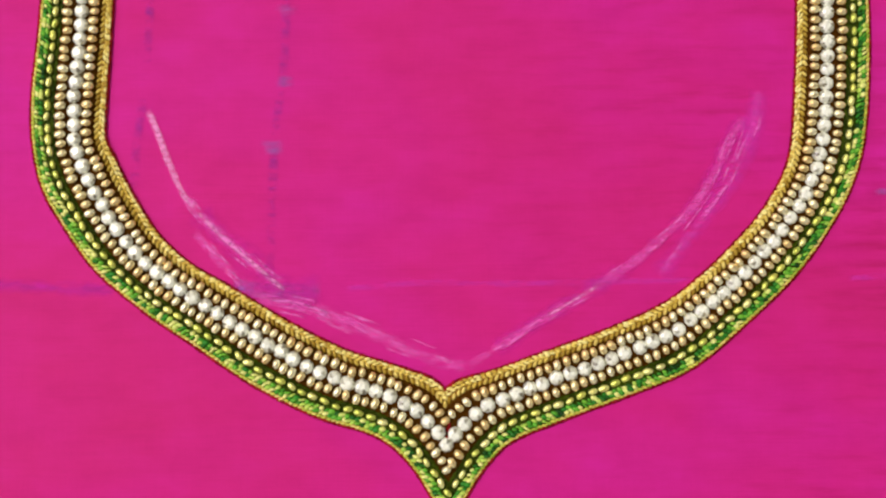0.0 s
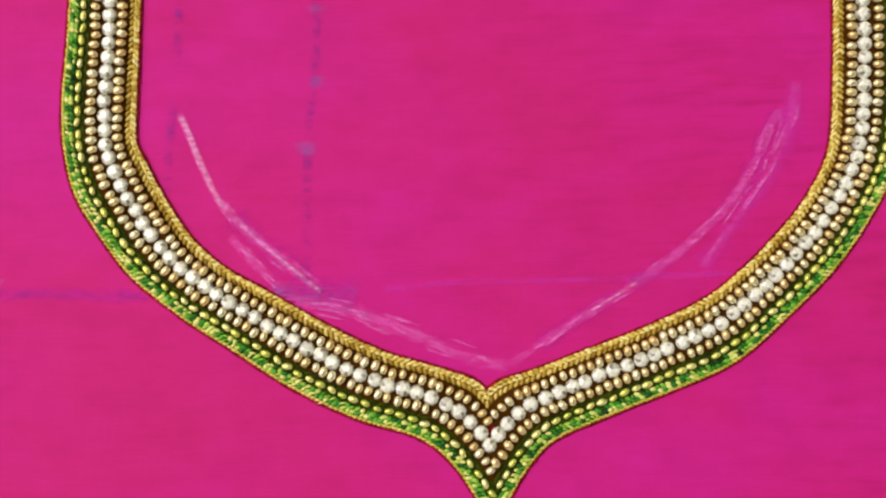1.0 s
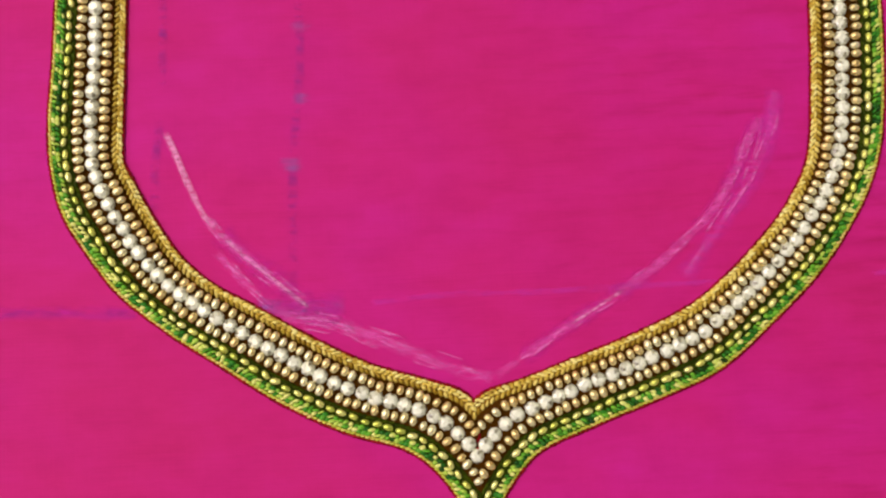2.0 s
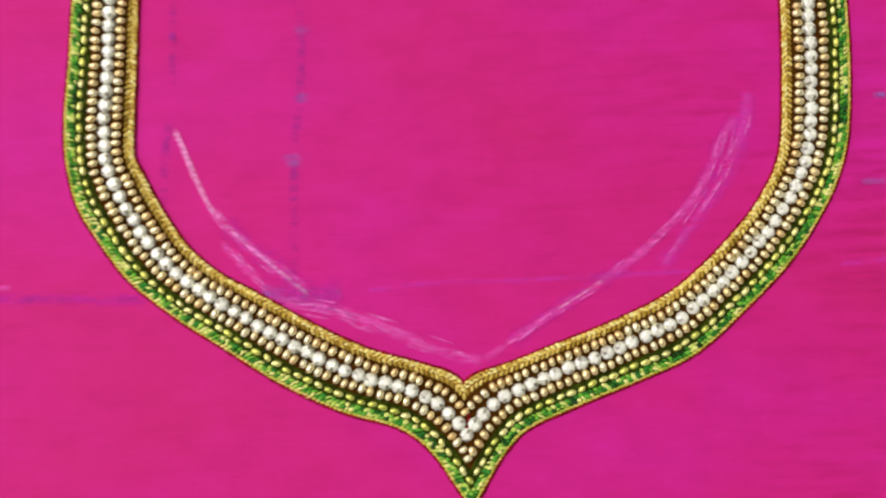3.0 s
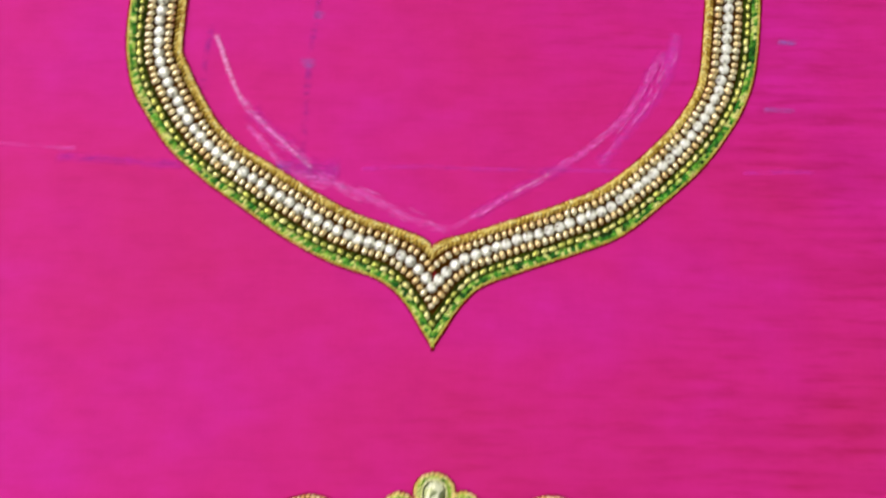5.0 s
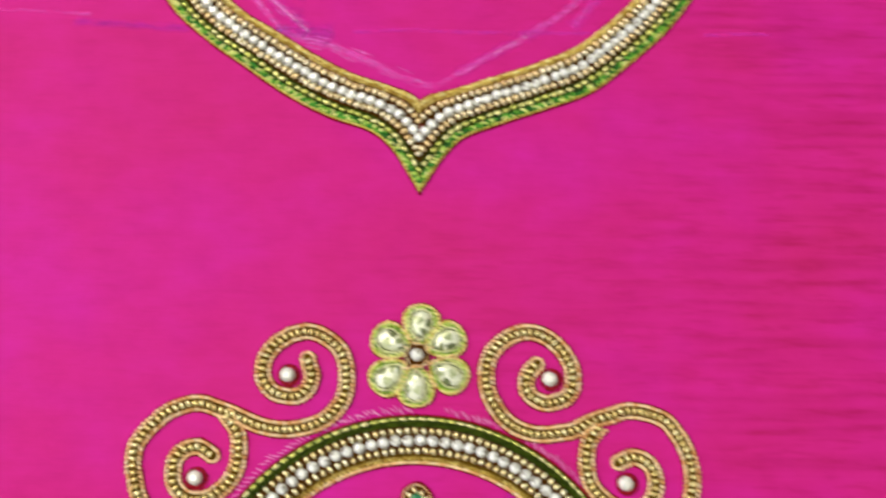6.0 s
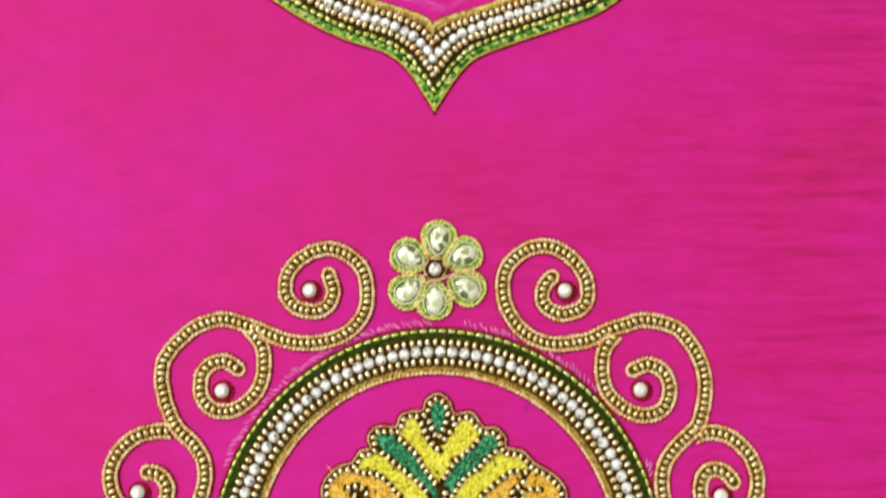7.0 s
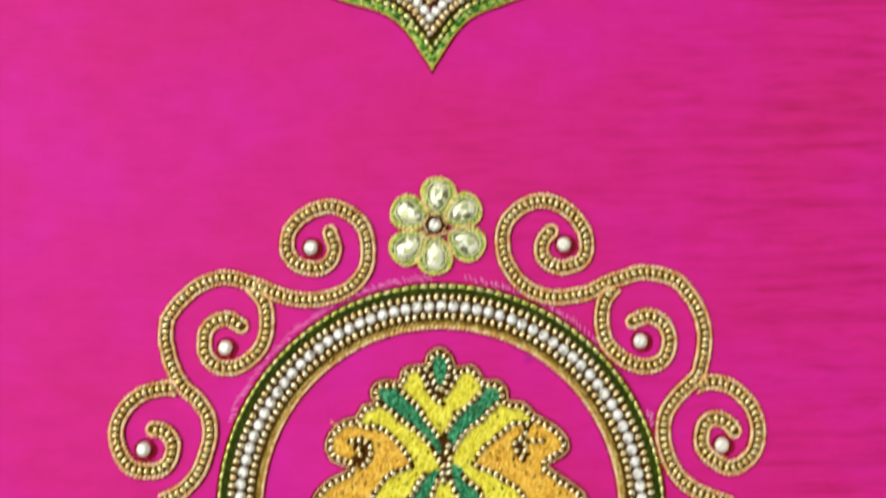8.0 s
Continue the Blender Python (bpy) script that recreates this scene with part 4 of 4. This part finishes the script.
# the middle of each petal, and the bead lines between them
PETAL_LINES = {
    'DROP': [(1.2, -82.9), (1.1, -85.2), (1.1, -88.2)],
    'GOLD_ARM_A': [(-5.2, -87.1), (-4.0, -90.5), (-1.7, -93.8), (1.3, -97.3), (2.2, -100.8)],
    'GOLD_ARM_B': [(9.9, -87.3), (7.8, -90.6), (5.2, -94.4), (3.6, -96.9)],
    'GREEN_A': [(-13.7, -91.1), (-10.2, -94.2), (-5.6, -97.3), (-1.8, -101.8), (0.1, -105.1)],
    'GREEN_B': [(17.5, -91.9), (12.9, -94.4), (9.0, -97.9), (5.1, -101.9)],
    'ARC_A': [(-18.6, -97.6), (-12.5, -99.7), (-7.9, -102.5), (-4.1, -106.3), (-1.1, -111.3)],
    'ARC_B': [(22.7, -98.0), (16.6, -100.1), (11.9, -103.5), (8.1, -106.0), (6.1, -108.7)],
    'HEAD_A': [(-26.3, -105.3), (-25.1, -101.7), (-20.2, -101.5), (-15.6, -103.5), (-11.0, -108.2), (-12.6, -110.8)],
    'BODY_A': [(-16.4, -111.7), (-18.7, -114.3), (-23.2, -116.7), (-28.5, -119.3)],
    'HEAD_B': [(26.4, -106.6), (29.4, -107.0), (32.5, -105.5), (31.0, -102.6), (28.3, -102.6)],
    'BODY_B': [(12.6, -108.4), (18.0, -105.8), (20.3, -103.1), (19.4, -110.3), (23.9, -113.0), (29.9, -116.7), (35.9, -120.0)],
    'LOW_A': [(-5.0, -113.0), (-8.8, -115.2), (-12.6, -118.3)],
    'LOW_B': [(9.5, -112.4), (13.2, -115.4), (17.7, -118.6)],
    'SPEAR_A': [(-0.7, -112.7), (-2.7, -116.0), (-4.7, -119.2)],
    'SPEAR_B': [(5.4, -112.8), (7.9, -116.4), (10.1, -119.7)],
    'HEART': [(2.3, -116.6), (2.3, -119.9)],
    'DARK_CORE': [(1.7, -105.3), (2.7, -108.0), (2.5, -113.1)],
    'DARK_CURL': [(-20.2, -105.4), (-19.4, -107.6)],
    'DARK_TIP': [(1.1, -92.6), (-0.8, -90.5)],
    'DARK_NOTCH_A': [(-24.4, -110.7), (-22.9, -110.7)],
}
BEAD_ROWS = {
    'drop': [(-1.5, -83.6), (-1.2, -85.9), (-0.1, -89.0), (1.1, -91.0), (2.5, -89.0), (3.6, -86.3), (4.1, -84.0)],
    'tip_a': [(-3.7, -86.2), (-2.7, -88.0), (-2.0, -90.2), (-0.8, -92.0), (0.4, -93.4), (2.1, -94.3)],
    'tip_b': [(6.2, -86.2), (5.1, -88.6), (3.8, -90.5), (2.6, -92.4)],
    'green_top_a': [(-9.7, -90.5), (-7.1, -93.0), (-4.5, -95.6), (-2.2, -99.1), (-0.6, -101.4), (1.1, -103.5)],
    'green_low_a': [(-15.4, -92.6), (-14.0, -94.6), (-11.0, -96.9), (-9.0, -98.7), (-6.4, -100.7), (-4.4, -102.4), (-2.6, -104.1), (-1.4, -105.7)],
    'green_top_b': [(12.6, -91.1), (10.1, -93.7), (7.5, -95.9), (5.1, -98.4), (3.9, -100.1), (2.6, -102.3)],
    'green_low_b': [(17.6, -93.9), (14.8, -96.3), (12.0, -99.0), (8.6, -101.6), (6.1, -104.5), (4.7, -107.1)],
    'arc_a': [(-21.4, -99.6), (-17.9, -100.4), (-15.9, -100.3), (-13.7, -101.5), (-12.2, -102.6), (-10.4, -104.6), (-8.7, -106.5), (-7.7, -108.2), (-6.5, -109.7)],
    'low_a': [(-6.6, -110.9), (-9.2, -111.8), (-11.5, -112.6), (-13.8, -114.1), (-15.3, -115.9), (-16.8, -118.1), (-17.6, -119.7)],
    'arc_b': [(25.8, -99.9), (23.5, -99.9), (20.7, -100.1), (17.6, -102.6), (15.9, -103.7), (14.3, -105.0), (13.0, -106.3), (10.8, -108.6)],
    'low_b': [(10.0, -110.2), (11.8, -111.5), (13.6, -112.0), (15.6, -112.9), (18.3, -114.9), (20.1, -115.9), (21.6, -117.0), (23.8, -119.8)],
    'curl_a': [(-23.7, -104.3), (-22.2, -104.0), (-20.2, -103.6), (-18.5, -104.6), (-17.6, -106.4), (-17.9, -108.4), (-18.8, -109.9), (-20.5, -111.0)],
    'hook_a': [(-21.5, -108.3), (-20.0, -106.9), (-22.0, -105.8)],
    'curl_b': [(24.7, -101.4), (23.4, -103.5), (21.5, -104.3), (21.2, -106.0), (22.1, -107.8), (23.6, -109.6)],
    'hook_b': [(24.5, -108.0), (23.5, -105.9), (25.7, -104.4), (27.6, -104.6), (29.2, -104.4)],
    'spear_a': [(-3.1, -113.0), (-4.7, -115.2), (-5.7, -116.8), (-7.3, -119.2)],
    'spear_in_a': [(0.7, -114.0), (-0.6, -116.6), (-1.4, -119.3)],
    'spear_b': [(6.9, -113.1), (8.7, -115.1), (11.4, -117.2), (12.3, -119.7)],
    'spear_in_b': [(3.7, -114.0), (4.9, -117.3), (5.9, -119.9)],
    'core_a': [(-0.6, -106.6), (0.4, -108.9), (1.8, -111.0), (1.6, -113.4), (2.0, -115.7)],
    'core_b': [(3.8, -104.7), (2.7, -106.8), (3.8, -108.9), (3.3, -111.3), (3.6, -113.4)],
}
LEAF_LOOK = {"DROP": EMERALD_THREAD, "GREEN": EMERALD_THREAD, "SPEAR": EMERALD_THREAD, "GOLD": YELLOW_THREAD, "ARC": YELLOW_THREAD, "LOW": YELLOW_THREAD, "HEART": YELLOW_THREAD,
             "HEAD": ORANGE_THREAD, "BODY": ORANGE_THREAD}


def lotus():
    root = thing("lotus_motif", "lotus motif in yellow, orange and emerald floss outlined with beads", "embroidered motif")
    edge = spline(mm(LOTUS_EDGE), 0.0004)
    # ground: the outline closed below
    flat = [Vector(p) for p in even(edge[:, :2], 0.0011)]
    n = len(flat)
    vs, _, tris, *_ = delaunay_2d_cdt(flat, [(k, (k + 1) % n) for k in range(n)], [], 1, 1e-6)
    verts = [(v.x, v.y, 0.0003) for v in vs] + [(v.x, v.y, -0.0002) for v in flat]
    o = len(vs)
    faces = [tuple(t) for t in tris] + [(k, o + k, o + (k + 1) % n, (k + 1) % n) for k in range(n)]
    me = mesh_of("ground", verts, faces, smooth=False)
    part("ground", me, BROWN_THREAD, root, "dark brown stitched ground")
    part("edge_cord", stitches("edge_cord", twist(edge, 1.0 * U, 0.52 * U, 0.0004, 0.35, 0.0003, 0.55)), PEACH_THREAD, root, "peach gold outline thread", "stuff")
    # shade just outside the lotus, put in as a dark red rim
    part("red_shade_outline", stitches("red_shade_outline", twist(beside(edge, 0.45 * U), 1.0 * U, 0.7 * U, 0.00008, 0.2, 0.00014)), RED_SHADE_AND_KNOT, root, "", "stuff")
    taken, seams = [], []

    def bead_row(line):
        for x, y, a in row_of(line, 1.68 * U):
            if all((x - u) ** 2 + (y - v) ** 2 > (1.2 * U) ** 2 for u, v in taken):
                taken.append((x, y))
                put("bead", LOTUS_BEAD, PALE_BEAD, root, x + rng.gauss(0, 0.06) * U, y + rng.gauss(0, 0.06) * U, 0.0011, a + math.pi / 2 + rng.gauss(0.25, 0.25), rng.uniform(0, 3), size=rng.uniform(0.92, 1.08))

    lines = {key: spline(mm(row), 0.0003) for key, row in BEAD_ROWS.items()}
    # each petal is filled outwards from its middle until it meets the bead lines or another petal
    cell = 0.00036
    lo = edge[:, :2].min(0) - 0.001
    nx, ny = (np.ceil((edge[:, :2].max(0) + 0.001 - lo) / cell)).astype(int)
    gx, gy = np.meshgrid(lo[0] + np.arange(nx) * cell, lo[1] + np.arange(ny) * cell, indexing="ij")
    inside = np.zeros((nx, ny), bool)
    ring = np.array([(v.x, v.y) for v in flat])
    for (x0, y0), (x1, y1) in zip(ring, np.roll(ring, -1, 0)):
        if y0 != y1:
            inside ^= ((y0 > gy) != (y1 > gy)) & (gx < (x1 - x0) * (gy - y0) / (y1 - y0) + x0)

    def clear_of(line, gap):
        out = np.ones((nx, ny), bool)
        for x, y in line[::2, :2]:
            out &= (gx - x) ** 2 + (gy - y) ** 2 > gap * gap
        return out

    free = inside & clear_of(edge, 2.1 * MM)
    for line in lines.values():
        free &= clear_of(line, 0.92 * MM)
    owner = np.full((nx, ny), -1)
    names = list(PETAL_LINES)
    queue = collections.deque()
    for k, key in enumerate(names):
        for x, y in spline(mm(PETAL_LINES[key]), cell):
            i, j = int(round((x - lo[0]) / cell)), int(round((y - lo[1]) / cell))
            if 0 <= i < nx and 0 <= j < ny and free[i, j] and owner[i, j] < 0:
                owner[i, j] = k
                queue.append((i, j))
    while queue:
        i, j = queue.popleft()
        for u, v in ((i + 1, j), (i - 1, j), (i, j + 1), (i, j - 1)):
            if 0 <= u < nx and 0 <= v < ny and free[u, v] and owner[u, v] < 0:
                owner[u, v] = owner[i, j]
                queue.append((u, v))
    for k, key in enumerate(names):
        look_of = LEAF_LOOK.get(key.split("_")[0])
        if look_of is None:
            continue
        mine = np.argwhere(owner == k)
        spine = spline(mm(PETAL_LINES[key]), 0.0006)
        way = tangents(spine)
        verts, faces, at = [], [], {}
        for i, j in mine:
            quad = []
            for u, v in ((0, 0), (1, 0), (1, 1), (0, 1)):
                if (i + u, j + v) not in at:
                    at[i + u, j + v] = len(verts)
                    verts.append((lo[0] + (i + u - 0.5) * cell, lo[1] + (j + v - 0.5) * cell, 0.00046))
                quad.append(at[i + u, j + v])
            faces.append(quad)
        petal = part("petal", mesh_of("petal", verts, faces), look_of, root)
        fill = []
        for i, j in mine:
            if (i + j) % 2 or rng.random() < 0.14:
                continue
            x, y = gx[i, j] + rng.uniform(-0.2, 0.2) * MM, gy[i, j] + rng.uniform(-0.2, 0.2) * MM
            n = int(((spine[:, :2] - (x, y)) ** 2).sum(1).argmin())
            fill.append((x, y, 0.00056 + rng.uniform(-0.12, 0.14) * MM, math.atan2(way[n, 1], way[n, 0]) + rng.gauss(0.5, 0.7), rng.uniform(0.45, 0.8) * MM, rng.uniform(0.28, 0.40) * MM, 0.32 * MM))
            if rng.random() < 0.015:
                seams.append((x, y, 0.00086, rng.uniform(0, 3), 0.45 * MM, 0.36 * MM, 0.16 * MM))
        part("floss", stitches("floss", fill), look_of, petal, "", "stuff")
    bead_row(even(beside(edge, -1.25 * U), 0.0003))
    for line in lines.values():
        seams += braid(line, 0.9 * U, 1.5 * U, 0.00052, slant=0.3, thick=0.00022)
        bead_row(line)
    part("seam_thread", stitches("seam_thread", seams), BROWN_THREAD, root, "dark brown thread under the bead lines", "stuff")


LOTUS_BEAD = bead_mesh("lotus_bead", 1.55 * U, 0.56 * U)
lotus()

# ---- loose ends ----
LOOSE_A, LOOSE_B = (-32.3, 24.3), (-28.2, -99.0)


def loose(name, label, at, places, material):
    ob = part(name, stitches(name, [(at[0] * MM + x * MM, at[1] * MM + y * MM, z * MM, a, l * MM, 0.16 * MM, 0.16 * MM) for x, y, z, a, l in places]), material, None)
    tagged(ob, label, "loose thread")


loose("loose_thread", "tiny loop of lime thread sticking out of the border", LOOSE_A, [(0.0, 0.0, 0.3, 0.9, 0.7), (0.5, -0.5, 0.25, -0.6, 0.7), (-0.5, -0.4, 0.25, 0.1, 0.6)], LIME_THREAD)
loose("loose_thread", "short orange thread end beside the lotus motif", LOOSE_B, [(0.0, 0.0, 0.2, -0.8, 0.9), (0.9, -0.9, 0.2, -0.75, 0.8)], ORANGE_THREAD)
